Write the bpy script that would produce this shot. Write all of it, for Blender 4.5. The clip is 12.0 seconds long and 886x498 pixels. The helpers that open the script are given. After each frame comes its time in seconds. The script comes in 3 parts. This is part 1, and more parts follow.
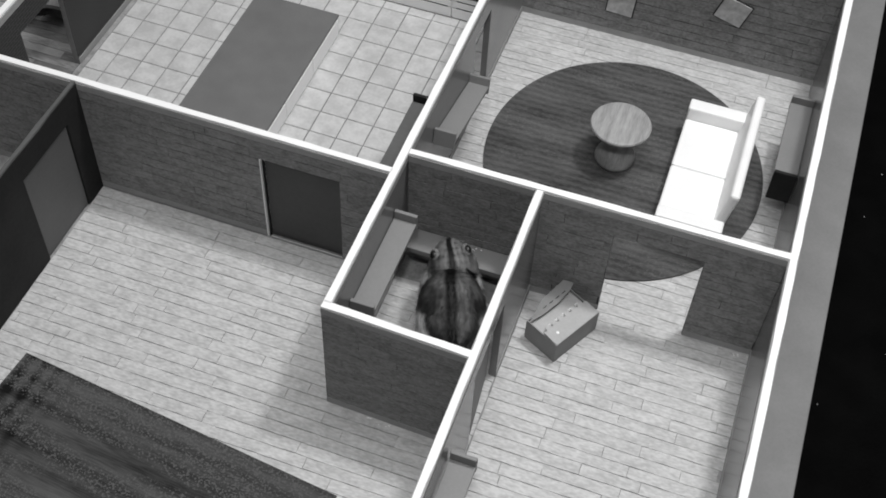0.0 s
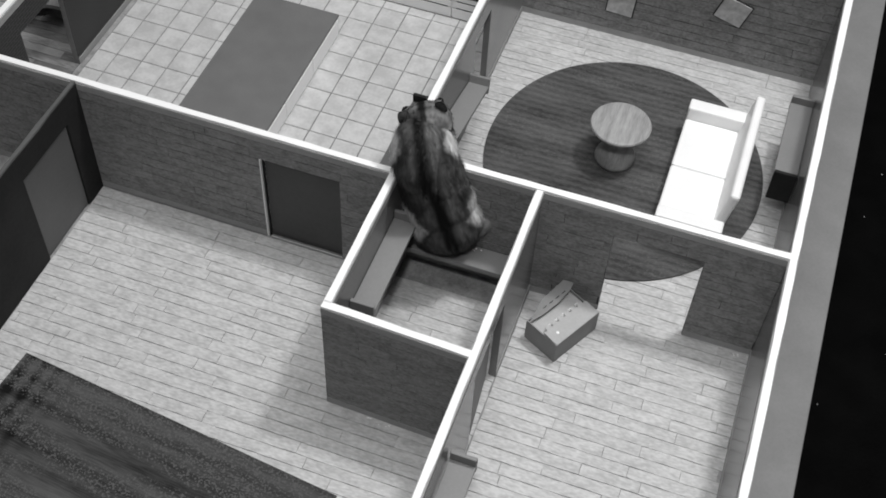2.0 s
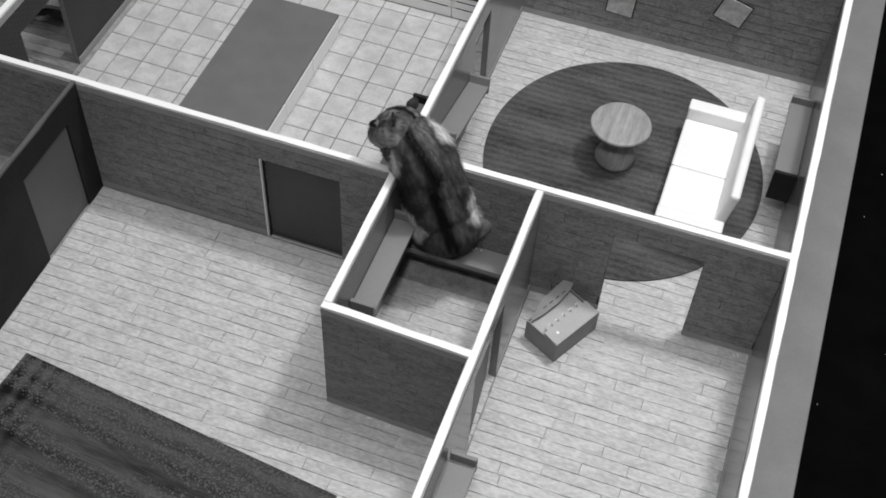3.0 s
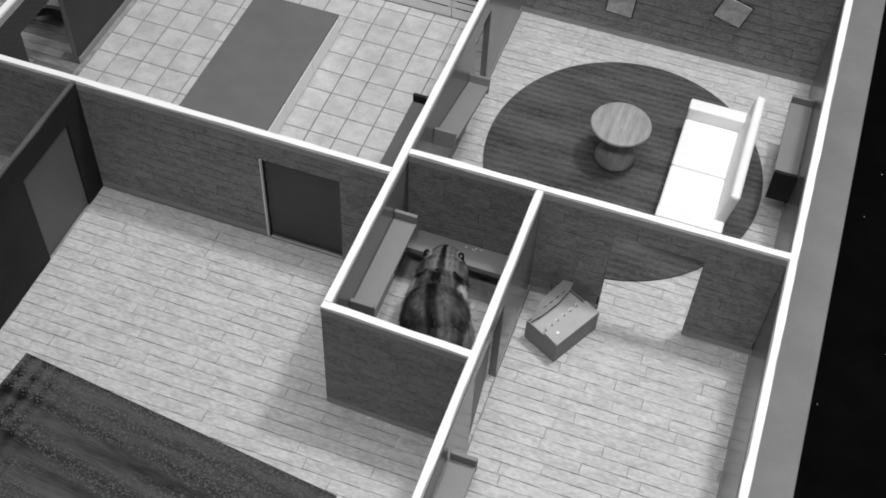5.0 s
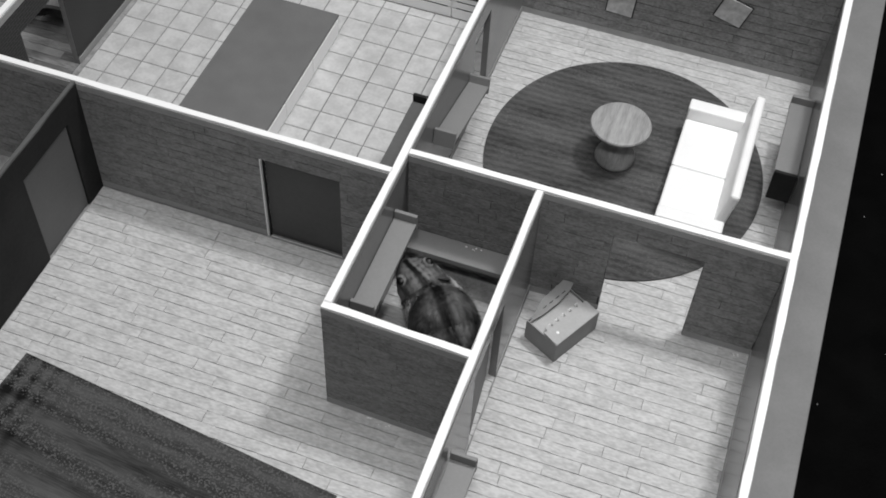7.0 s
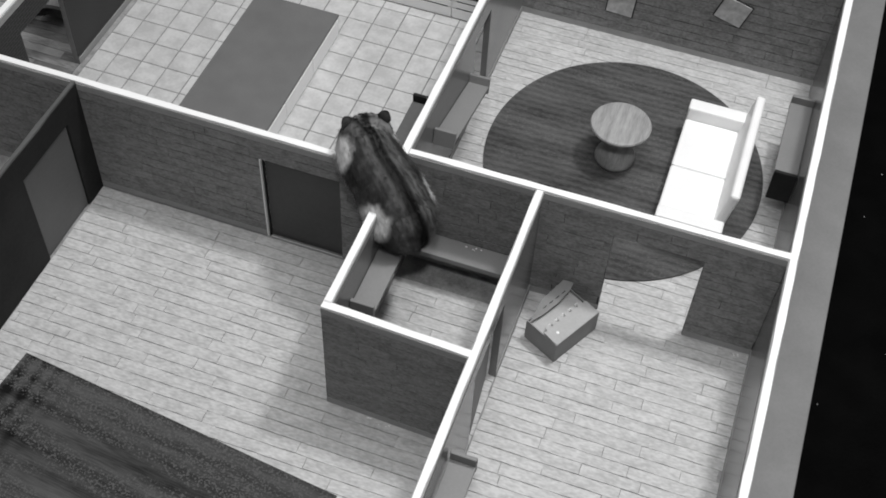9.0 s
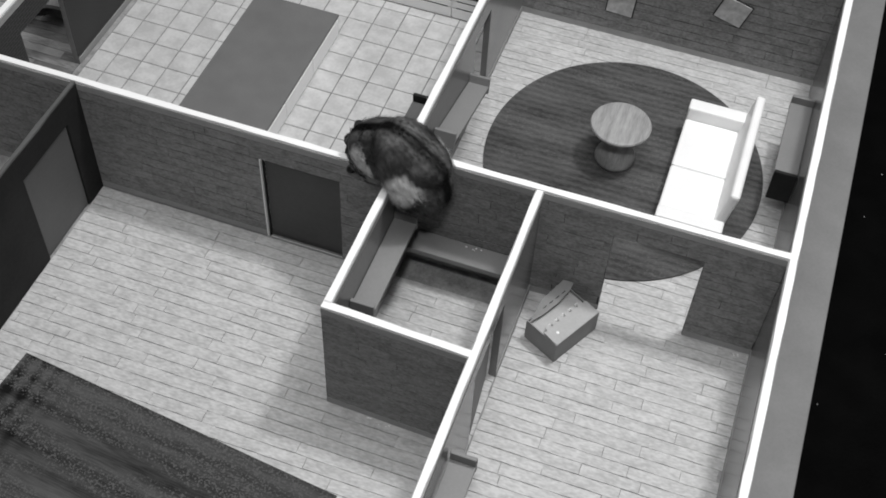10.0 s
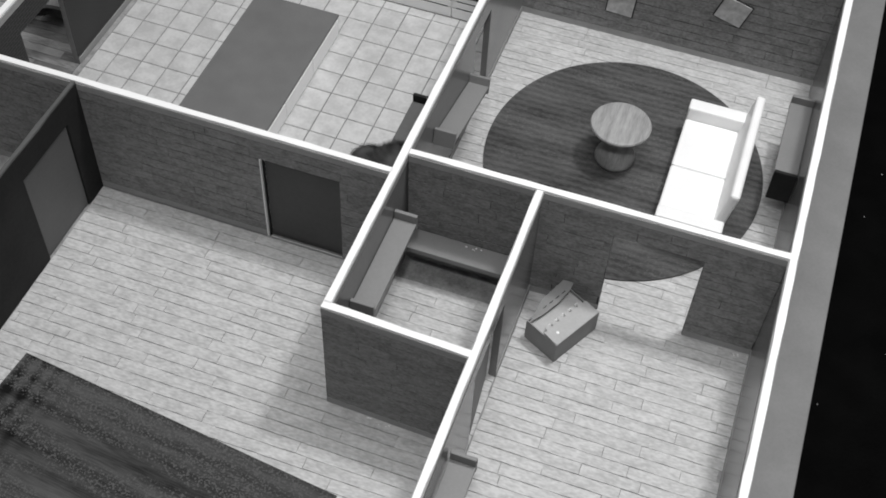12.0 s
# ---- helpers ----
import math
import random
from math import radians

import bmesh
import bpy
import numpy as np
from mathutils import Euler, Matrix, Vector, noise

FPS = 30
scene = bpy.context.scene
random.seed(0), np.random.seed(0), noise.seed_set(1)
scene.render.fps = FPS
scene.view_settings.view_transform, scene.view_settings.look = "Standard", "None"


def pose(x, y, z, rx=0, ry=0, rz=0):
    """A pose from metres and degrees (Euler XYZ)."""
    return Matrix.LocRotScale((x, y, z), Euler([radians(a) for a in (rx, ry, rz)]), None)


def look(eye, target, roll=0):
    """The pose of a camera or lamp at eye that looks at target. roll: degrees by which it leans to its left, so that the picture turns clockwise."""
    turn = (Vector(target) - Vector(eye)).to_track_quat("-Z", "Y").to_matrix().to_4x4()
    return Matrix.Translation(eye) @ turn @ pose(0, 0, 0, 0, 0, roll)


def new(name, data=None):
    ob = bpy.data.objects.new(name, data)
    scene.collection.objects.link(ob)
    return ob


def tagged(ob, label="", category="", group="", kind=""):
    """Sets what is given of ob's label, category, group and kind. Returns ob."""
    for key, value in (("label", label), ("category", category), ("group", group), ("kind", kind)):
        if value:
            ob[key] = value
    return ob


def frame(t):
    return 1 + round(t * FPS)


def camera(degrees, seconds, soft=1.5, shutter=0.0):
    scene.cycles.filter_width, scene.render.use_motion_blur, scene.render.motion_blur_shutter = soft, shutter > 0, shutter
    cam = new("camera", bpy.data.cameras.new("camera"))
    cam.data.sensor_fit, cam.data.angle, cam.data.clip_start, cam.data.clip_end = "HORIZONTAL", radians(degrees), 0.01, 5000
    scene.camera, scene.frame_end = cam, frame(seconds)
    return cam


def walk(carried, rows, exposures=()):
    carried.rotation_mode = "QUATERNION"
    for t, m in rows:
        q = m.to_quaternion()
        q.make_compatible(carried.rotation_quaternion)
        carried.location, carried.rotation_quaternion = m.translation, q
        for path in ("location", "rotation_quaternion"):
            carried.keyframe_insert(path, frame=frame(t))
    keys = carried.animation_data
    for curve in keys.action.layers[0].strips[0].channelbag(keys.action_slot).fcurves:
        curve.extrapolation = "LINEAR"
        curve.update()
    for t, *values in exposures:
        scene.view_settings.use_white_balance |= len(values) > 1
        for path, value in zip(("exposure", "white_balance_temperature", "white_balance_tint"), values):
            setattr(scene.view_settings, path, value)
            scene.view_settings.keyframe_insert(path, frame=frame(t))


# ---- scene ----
# camera: stands still above the model, looking down into it
cam = camera(40.17, 12.0, soft=1.75, shutter=0.6)
EYE = (0.19130, -0.38754, 0.70517)
AIM = (0.01118, 0.21082, -0.07554)
walk(cam, [(0.0, look(EYE, AIM, 3.37)), (12.0, look(EYE, AIM, 3.37))], exposures=[(0.0, 0.0), (12.0, 0.0)])

# world and lamps: a dim grey room, two small bright lamps that throw the shadows (one north-east, one behind the
# camera) and a wide overhead fill added for soft ambient light
world = bpy.data.worlds.new("world")
scene.world = world
world.use_nodes = True
world.node_tree.nodes["Background"].inputs[0].default_value = (0.75, 0.75, 0.75, 1)
world.node_tree.nodes["Background"].inputs[1].default_value = 0.10


def area_lamp(name, size, energy, place, target):
    data = bpy.data.lights.new(name, "AREA")
    data.shape, data.size, data.size_y, data.energy = "RECTANGLE", size, size, energy
    new(name, data).matrix_world = look(place, target)


area_lamp("ceiling_lamp", 0.09, 5.7, (0.36, 0.352, 1.15), (0.05, 0.12, 0.0))
area_lamp("rear_lamp", 0.07, 4.4, (0.215, -0.53, 1.26), (0.05, 0.12, 0.0))
# added fill with no fixture behind it, lifts the shadows evenly
area_lamp("overhead_fill", 1.1, 14.8, (0.14, 0.30, 1.75), (0.03, 0.20, 0.0))

H = 0.109          # wall height
T = 0.005          # foam board thickness


# ---------------------------------------------------------------- materials
def grey(v):
    return (v, v, v, 1)


def material(name, low, high, rough=0.7, scale=60.0, fine=600.0, bump=0.1, vary=0.0, stretch=(1, 1, 1), spec=0.3, tight=0.25, grain=0.45):
    """Grey surface with two scales of mottling, fine relief and a shift from piece to piece."""
    m = bpy.data.materials.new(name)
    m.use_nodes = True
    nt = m.node_tree
    n, l = nt.nodes, nt.links
    bsdf = n["Principled BSDF"]
    bsdf.inputs["Roughness"].default_value = rough
    bsdf.inputs["Specular IOR Level"].default_value = spec
    tc = n.new("ShaderNodeTexCoord")
    info = n.new("ShaderNodeObjectInfo")
    shift = n.new("ShaderNodeVectorMath")
    shift.operation = "SCALE"
    comb = n.new("ShaderNodeCombineXYZ")
    for i in range(3):
        l.new(info.outputs["Random"], comb.inputs[i])
    l.new(comb.outputs[0], shift.inputs[0])
    shift.inputs["Scale"].default_value = 7.0 if vary else 0.0
    add = n.new("ShaderNodeVectorMath")
    l.new(tc.outputs["Object"], add.inputs[0])
    l.new(shift.outputs[0], add.inputs[1])
    mp = n.new("ShaderNodeMapping")
    mp.inputs["Scale"].default_value = stretch
    l.new(add.outputs[0], mp.inputs[0])
    big, small = n.new("ShaderNodeTexNoise"), n.new("ShaderNodeTexNoise")
    for tex, s, d in ((big, scale, 4.0), (small, fine, 3.0)):
        tex.inputs["Scale"].default_value = s
        tex.inputs["Detail"].default_value = d
        l.new(mp.outputs[0], tex.inputs["Vector"])
    mix = n.new("ShaderNodeMath")
    mix.operation = "MULTIPLY_ADD"
    l.new(small.outputs["Fac"], mix.inputs[0])
    mix.inputs[1].default_value = grain
    half = n.new("ShaderNodeMath")
    half.operation = "MULTIPLY_ADD"
    l.new(big.outputs["Fac"], half.inputs[0])
    half.inputs[1].default_value, half.inputs[2].default_value = 0.9, 0.05 - 0.5 * grain
    l.new(half.outputs[0], mix.inputs[2])
    last = mix
    if vary:
        off = n.new("ShaderNodeMath")
        off.operation = "MULTIPLY_ADD"
        l.new(info.outputs["Random"], off.inputs[0])
        off.inputs[1].default_value = vary
        sub = n.new("ShaderNodeMath")
        sub.operation = "SUBTRACT"
        l.new(mix.outputs[0], sub.inputs[0])
        sub.inputs[1].default_value = vary / 2
        l.new(sub.outputs[0], off.inputs[2])
        last = off
    ramp = n.new("ShaderNodeValToRGB")
    ramp.color_ramp.elements[0].position, ramp.color_ramp.elements[1].position = tight, 1 - tight
    ramp.color_ramp.elements[0].color, ramp.color_ramp.elements[1].color = grey(low), grey(high)
    l.new(last.outputs[0], ramp.inputs[0])
    l.new(ramp.outputs[0], bsdf.inputs["Base Color"])
    if bump:
        b = n.new("ShaderNodeBump")
        b.inputs["Strength"].default_value, b.inputs["Distance"].default_value = bump, 0.0006
        l.new(small.outputs["Fac"], b.inputs["Height"])
        l.new(b.outputs[0], bsdf.inputs["Normal"])
    return m


M_FOAM = material("white_foam_board", 0.86, 0.92, 0.6, 40, 900, 0.05)
M_PLANK = material("pale_plank_print", 0.40, 0.59, 0.5, 110, 480, 0.08, vary=0.06, stretch=(0.5, 1.2, 1), spec=0.35, tight=0.24, grain=1.2)
M_GAP = material("dark_plank_gap", 0.18, 0.40, 0.9, 90, 600, 0)
M_WALLPLANK = material("dark_plank_print", 0.145, 0.290, 0.5, 120, 520, 0.08, vary=0.05, stretch=(0.75, 1.2, 1.2), tight=0.22, grain=1.1)
M_WALLGAP = material("black_joint", 0.035, 0.065, 0.9, 60, 500, 0)
M_BAND = material("grey_paper_margin", 0.30, 0.38, 0.7, 50, 600, 0.03)
M_CARD = material("grey_card", 0.17, 0.22, 0.6, 30, 400, 0.04)
M_WALLCARD = material("plain_dark_grey_card", 0.15, 0.20, 0.24, 22, 300, 0.02, spec=0.5)
M_DARKCARD = material("charcoal_card", 0.014, 0.028, 0.7, 25, 300, 0.05, spec=0.15)
M_DOORCARD = material("dark_door_card", 0.056, 0.080, 0.5, 20, 300, 0.03)
M_GREYDOOR = material("mid_grey_door_card", 0.090, 0.115, 0.5, 20, 300, 0.03)
M_SHELF = material("grey_painted_shelf", 0.20, 0.24, 0.45, 18, 500, 0.04)
M_TILE = material("pale_ceramic_tile", 0.46, 0.60, 0.35, 75, 400, 0.03, vary=0.10, spec=0.4, tight=0.33)
M_GROUT = material("grey_grout", 0.12, 0.24, 0.9, 120, 900, 0.1)
M_COUNTER = material("grey_felt_counter", 0.135, 0.165, 0.85, 40, 900, 0.15)
M_WHITE = material("white_printed_plastic", 0.86, 0.92, 0.4, 60, 500, 0.03)
M_BASE = material("grey_base_board", 0.19, 0.24, 0.7, 30, 500, 0.08)
M_TABLETOP = material("pale_wood_veneer", 0.20, 0.42, 0.5, 55, 500, 0.08, stretch=(3.0, 0.30, 1), tight=0.28)
M_BLACK = material("black_table_top", 0.003, 0.005, 0.9, 30, 400, 0.0, spec=0.0)
M_BOX = material("grey_cardboard", 0.38, 0.48, 0.7, 50, 700, 0.06)
M_BOXSIDE = material("darker_cardboard", 0.22, 0.28, 0.7, 50, 700, 0.06)
# darker plank copy: the far room's shade is put into the colour
M_SHADEDPLANK = material("shade_darkened_plank_print", 0.14, 0.36, 0.6, 45, 500, 0.1, vary=0.3, stretch=(0.3, 1.3, 1), tight=0.33)
M_PICTURE = material("faded_picture_print", 0.24, 0.66, 0.5, 60, 300, 0.02)


def fine_brick_material(name, low, high, joint):
    """Charcoal card printed with very small bricks; local x along the wall, z up."""
    m = material(name, low, high, 0.6, 25, 300, 0.05)
    n, l = m.node_tree.nodes, m.node_tree.links
    tc = n.new("ShaderNodeTexCoord")
    sep, comb = n.new("ShaderNodeSeparateXYZ"), n.new("ShaderNodeCombineXYZ")
    l.new(tc.outputs["Object"], sep.inputs[0])
    l.new(sep.outputs["X"], comb.inputs[0])
    l.new(sep.outputs["Z"], comb.inputs[1])
    tex = n.new("ShaderNodeTexBrick")
    l.new(comb.outputs[0], tex.inputs["Vector"])
    for key, value in (("Scale", 1.0), ("Brick Width", 0.0075), ("Row Height", 0.0026), ("Mortar Size", 0.0004), ("Mortar Smooth", 0.3)):
        tex.inputs[key].default_value = value
    tex.inputs["Mortar"].default_value = grey(joint)
    ramp = [x for x in n if x.bl_idname == "ShaderNodeValToRGB"][0]
    for key in ("Color1", "Color2"):
        l.new(ramp.outputs[0], tex.inputs[key])
    l.new(tex.outputs["Color"], n["Principled BSDF"].inputs["Base Color"])
    return m


M_FINEBRICK = fine_brick_material("charcoal_fine_brick_print", 0.022, 0.038, 0.065)


def rug_material(name, low, high, pitch, ratio, weave, flecks, end_bands=0.0):
    """Woven ribs along x with flecks."""
    m = material(name, low, high, 0.95, 48, 800, 0.5, stretch=(ratio, 1, 1), spec=0.1, tight=0.2, grain=0.5)
    nt = m.node_tree
    n, l = nt.nodes, nt.links
    wave = n.new("ShaderNodeTexWave")
    wave.bands_direction = "Y"
    wave.inputs["Scale"].default_value = pitch
    wave.inputs["Distortion"].default_value = 1.6
    wave.inputs["Detail"].default_value = 4
    wave.inputs["Detail Scale"].default_value = 1.3
    tc = n.new("ShaderNodeTexCoord")
    l.new(tc.outputs["Object"], wave.inputs["Vector"])
    ramp = [x for x in n if x.bl_idname == "ShaderNodeValToRGB"][0]
    src = ramp.inputs[0].links[0].from_socket
    mad = n.new("ShaderNodeMath")
    mad.operation = "MULTIPLY_ADD"
    l.new(wave.outputs["Fac"], mad.inputs[0])
    mad.inputs[1].default_value = weave
    sub = n.new("ShaderNodeMath")
    sub.operation = "SUBTRACT"
    l.new(src, sub.inputs[0])
    sub.inputs[1].default_value = weave / 2
    l.new(sub.outputs[0], mad.inputs[2])
    # pale flecks of yarn, gathered in patches
    fleck, patch = n.new("ShaderNodeTexNoise"), n.new("ShaderNodeTexNoise")
    fleck.inputs["Scale"].default_value, patch.inputs["Scale"].default_value = 700, 42
    mp2 = n.new("ShaderNodeMapping")
    mp2.inputs["Scale"].default_value = (0.18, 1, 1)
    l.new(tc.outputs["Object"], mp2.inputs[0])
    l.new(tc.outputs["Object"], fleck.inputs["Vector"])
    l.new(mp2.outputs[0], patch.inputs["Vector"])
    both = n.new("ShaderNodeMath")
    both.operation = "MULTIPLY"
    for i, tex, lo, hi in ((0, fleck, 0.54, 0.66), (1, patch, 0.42, 0.60)):
        r = n.new("ShaderNodeMapRange")
        r.inputs[1].default_value, r.inputs[2].default_value = lo, hi
        l.new(tex.outputs["Fac"], r.inputs[0])
        l.new(r.outputs[0], both.inputs[i])
    lifted = n.new("ShaderNodeMath")
    lifted.operation = "MULTIPLY_ADD"
    l.new(both.outputs[0], lifted.inputs[0])
    lifted.inputs[1].default_value = flecks
    l.new(mad.outputs[0], lifted.inputs[2])
    last = lifted
    if end_bands:
        # black cross bands towards the end of the rug at x = 0
        cross = n.new("ShaderNodeTexWave")
        cross.bands_direction = "X"
        for key, value in (("Scale", 26.0), ("Distortion", 2.0), ("Detail", 3.0), ("Detail Scale", 2.0)):
            cross.inputs[key].default_value = value
        l.new(tc.outputs["Object"], cross.inputs["Vector"])
        sep = n.new("ShaderNodeSeparateXYZ")
        l.new(tc.outputs["Object"], sep.inputs[0])
        near = n.new("ShaderNodeMapRange")
        near.inputs[1].default_value, near.inputs[2].default_value = 0.050, 0.015
        near.inputs[3].default_value, near.inputs[4].default_value = 0.0, end_bands
        l.new(sep.outputs["X"], near.inputs[0])
        dark = n.new("ShaderNodeMath")
        dark.operation = "MULTIPLY"
        l.new(cross.outputs["Fac"], dark.inputs[0])
        l.new(near.outputs[0], dark.inputs[1])
        last = n.new("ShaderNodeMath")
        last.operation = "SUBTRACT"
        l.new(lifted.outputs[0], last.inputs[0])
        l.new(dark.outputs[0], last.inputs[1])
    l.new(last.outputs[0], ramp.inputs[0])
    return m


M_RUG = rug_material("dark_woven_rug", 0.009, 0.100, 22, 0.10, 0.14, 1.1, 0.28)
M_ROUND = rug_material("dark_ribbed_felt", 0.030, 0.130, 48, 0.30, 0.16, 0.22)


# ---------------------------------------------------------------- mesh helpers
def box(bm, x0, x1, y0, y1, z0, z1):
    vs = [bm.verts.new((x, y, z)) for z in (z0, z1) for y in (y0, y1) for x in (x0, x1)]
    for f in ((0, 2, 3, 1), (4, 5, 7, 6), (0, 1, 5, 4), (2, 6, 7, 3), (0, 4, 6, 2), (1, 3, 7, 5)):
        bm.faces.new([vs[i] for i in f])
    return vs


def round_edges(bm, width, segments=2):
    bmesh.ops.bevel(bm, geom=list(bm.edges), offset=width, segments=segments, affect="EDGES", profile=0.5)


def mesh_of(name, bm, mat):
    bmesh.ops.recalc_face_normals(bm, faces=bm.faces)
    me = bpy.data.meshes.new(name)
    bm.to_mesh(me)
    bm.free()
    me.materials.append(mat)
    return me


def part(name, bm, mat, parent=None, label="", smooth=False):
    """Links a bmesh as one mesh object, under a thing or a part if given."""
    ob = new(name, mesh_of(name, bm, mat))
    if parent:
        ob.parent = parent
    if label:
        ob["label"] = label
    if smooth:
        for p in ob.data.polygons:
            p.use_smooth = True
    return ob


def boxed(*dims, bevel=0.0, segments=2):
    bm = bmesh.new()
    box(bm, *dims)
    if bevel:
        round_edges(bm, bevel, segments)
    return bm


def lathe(profile, steps=40):
    """A turned solid from (radius, z) pairs."""
    bm = bmesh.new()
    rings = []
    for r, z in profile:
        rings.append([bm.verts.new((r * math.cos(2 * math.pi * i / steps), r * math.sin(2 * math.pi * i / steps), z)) for i in range(steps)])
    for a, b in zip(rings, rings[1:]):
        for i in range(steps):
            bm.faces.new((a[i], a[(i + 1) % steps], b[(i + 1) % steps], b[i]))
    bm.faces.new(rings[0])
    bm.faces.new(rings[-1])
    return bm


# ---------------------------------------------------------------- walls
PIECES = []   # late jobs: planks and tiles, laid at the end of the file


def spans(a, b, cuts):
    out = [(a, b)]
    for c0, c1 in cuts:
        nxt = []
        for s0, s1 in out:
            if c1 <= s0 or c0 >= s1:
                nxt.append((s0, s1))
                continue
            if c0 > s0:
                nxt.append((s0, c0))
            if c1 < s1:
                nxt.append((c1, s1))
        out = nxt
    return [s for s in out if s[1] - s[0] > 0.0005]


def wall(name, start, end, openings=(), planked=(), plain=(), label="", plain_mat=None, thick=T, height=H, bands=True, lined=True, core=None, lining=None):
    """A foam board wall from start to end, the board to the left of that line. openings: (from, to, height) along it.
    planked / plain: faces (-1 right of the line, 1 left of it) that carry printed planks or plain card."""
    dx, dy = end[0] - start[0], end[1] - start[1]
    length = math.hypot(dx, dy)
    bm = bmesh.new()
    cuts = [(o[0], o[1]) for o in openings]
    skin = 0.0004
    for a, b in spans(0, length, cuts):
        box(bm, a, b, skin, thick - skin, 0, height - 0.0015)
    for a, b, h in openings:
        box(bm, a, b, skin, thick - skin, h, height - 0.0015)
    # the knife-cut top edge, slightly uneven in width and line
    n = max(2, int(length / 0.016))
    cut_rng = random.Random(int(length * 10000))
    rows = []
    for i in range(n + 1):
        x, off, w = length * i / n, cut_rng.uniform(-0.0002, 0.0002), cut_rng.uniform(-0.0002, 0.0004)
        rows.append([bm.verts.new((x, y, z)) for y, z in ((-w + off, height - 0.0015), (thick + w + off, height - 0.0015), (thick + w + off - 0.0002, height), (-w + off + 0.0002, height))])
    for p, q in zip(rows, rows[1:]):
        for i in range(4):
            bm.faces.new((p[i], p[(i + 1) % 4], q[(i + 1) % 4], q[i]))
    bm.faces.new(rows[0])
    bm.faces.new(rows[-1])
    ob = part(name, bm, core or M_FOAM)
    ob.matrix_world = pose(start[0], start[1], 0, 0, 0, math.degrees(math.atan2(dy, dx)))
    tagged(ob, label or "white foam board wall with dark printed faces", "wall", kind="structure")
    if lined:
        for a, b, h in openings:
            e = 0.0004
            bm = bmesh.new()
            box(bm, a - e, a + e, skin, thick - skin, 0.0, h - e)
            box(bm, b - e, b + e, skin, thick - skin, 0.0, h - e)
            box(bm, a - e, b + e, skin, thick - skin, h - e, h + e)
            part("door_lining", bm, lining or plain_mat or M_WALLCARD, ob)
    for side in (-1, 1):
        y0, y1 = (0.0, skin) if side < 0 else (thick - skin, thick)
        bare = side not in planked and side not in plain
        m = M_WALLGAP if side in planked else (plain_mat or M_WALLCARD)
        bm = bmesh.new()
        top = height - 0.0015
        for a, b in spans(0, length, cuts):
            box(bm, a, b, y0, y1, 0, top)
        for a, b, h in openings:
            box(bm, a, b, y0, y1, h, top)
        part("wall_facing", bm, m, ob)
        if bare:
            continue
        proud = 0.0005
        p0, p1 = (-proud, 0.0) if side < 0 else (thick, thick + proud)
        if bands:
            bm = bmesh.new()
            box(bm, 0, length, p0, p1, height - 0.0075, height - 0.0017)
            part("top_band", bm, M_BAND, ob)
            for a, b in spans(0, length, cuts):
                bm = bmesh.new()
                box(bm, a, b, p0, p1, 0, 0.0062)
                part("base_band", bm, M_BAND, ob)
        if side in planked:
            PIECES.append((ob, length, height, openings, p0, p1))
    return ob


wall_closet_west = wall("wall_west", (0.0043, 0.0056), (0.0040, 0.4345), plain=(1, -1), openings=[(0.284, 0.322, 0.085)],
                        label="white foam board wall with plain grey faces and a doorway")
wall_front = wall("wall_closet_front", (-0.0008, 0.0010), (0.0950, -0.0018), planked=(-1,), plain=(1,),
                  label="short foam board wall faced with dark printed planks")
wall_back = wall("wall_middle", (0.0050, 0.1388), (0.2625, 0.1408), planked=(-1, 1), openings=[(0.1455, 0.2080, 0.085)],
                 label="foam board wall faced with dark printed planks, with an open doorway")
wall_p = wall("wall_closet_east", (0.1002, -0.30), (0.0995, 0.1390), plain=(-1, 1), openings=[(0.300, 0.360, 0.085)],
              label="foam board wall with plain grey faces and a doorway")
wall_r = wall("wall_east", (0.2680, -0.30), (0.2668, 0.4345), plain=(1, -1), label="long foam board outer wall faced with plain grey card")
wall_long = wall("wall_long", (-0.43, 0.1186), (-0.0005, 0.1182), planked=(-1,), plain=(1,), openings=[(0.333, 0.3925, 0.085)],
                 label="long foam board wall faced with dark printed planks and fitted with a door")
wall_lp = wall("wall_room_west", (-0.2360, -0.30), (-0.2355, 0.1180), plain=(-1, 1), plain_mat=M_DARKCARD, bands=False, core=M_GREYDOOR, thick=0.0032, openings=[(0.341, 0.398, 0.0855)],
               label="foam board partition faced with charcoal card and fitted with a door")
wall_far = wall("wall_tile_room_west", (-0.3205, 0.1236), (-0.3205, 0.4345), plain=(-1, 1), plain_mat=M_FINEBRICK, lining=M_CARD, openings=[(0.050, 0.107, 0.080)],
                label="foam board wall faced with charcoal card, with an open doorway")
wall_n = wall("wall_north", (-0.43, 0.4332), (0.2680, 0.4332), planked=(-1,), plain=(1,), label="foam board back wall faced with dark printed planks")
wall_s = wall("wall_south", (-0.43, -0.305), (0.2680, -0.305), plain=(-1, 1), label="plain foam board outer wall")
wall_w = wall("wall_outer_west", (-0.43, -0.305), (-0.43, 0.4332), plain=(-1, 1), label="plain foam board outer wall")

# ---------------------------------------------------------------- ground and base
base = tagged(part("base_board", boxed(-0.47, 0.3095, -0.36, 0.62, -0.012, -0.0012, bevel=0.001), M_BASE),
              "grey painted base board under the model", "board", kind="structure")
bm = bmesh.new()
box(bm, -1.3, 1.3, -1.2, 1.4, -0.16, -0.13)
ground = tagged(part("ground", bm, M_BLACK), "black table top in darkness", "ground", kind="structure")
block = tagged(part("support_block", boxed(-0.40, 0.24, -0.28, 0.55, -0.13, -0.012, bevel=0.002), M_BLACK),
               "black block that carries the base board", "block", kind="structure")



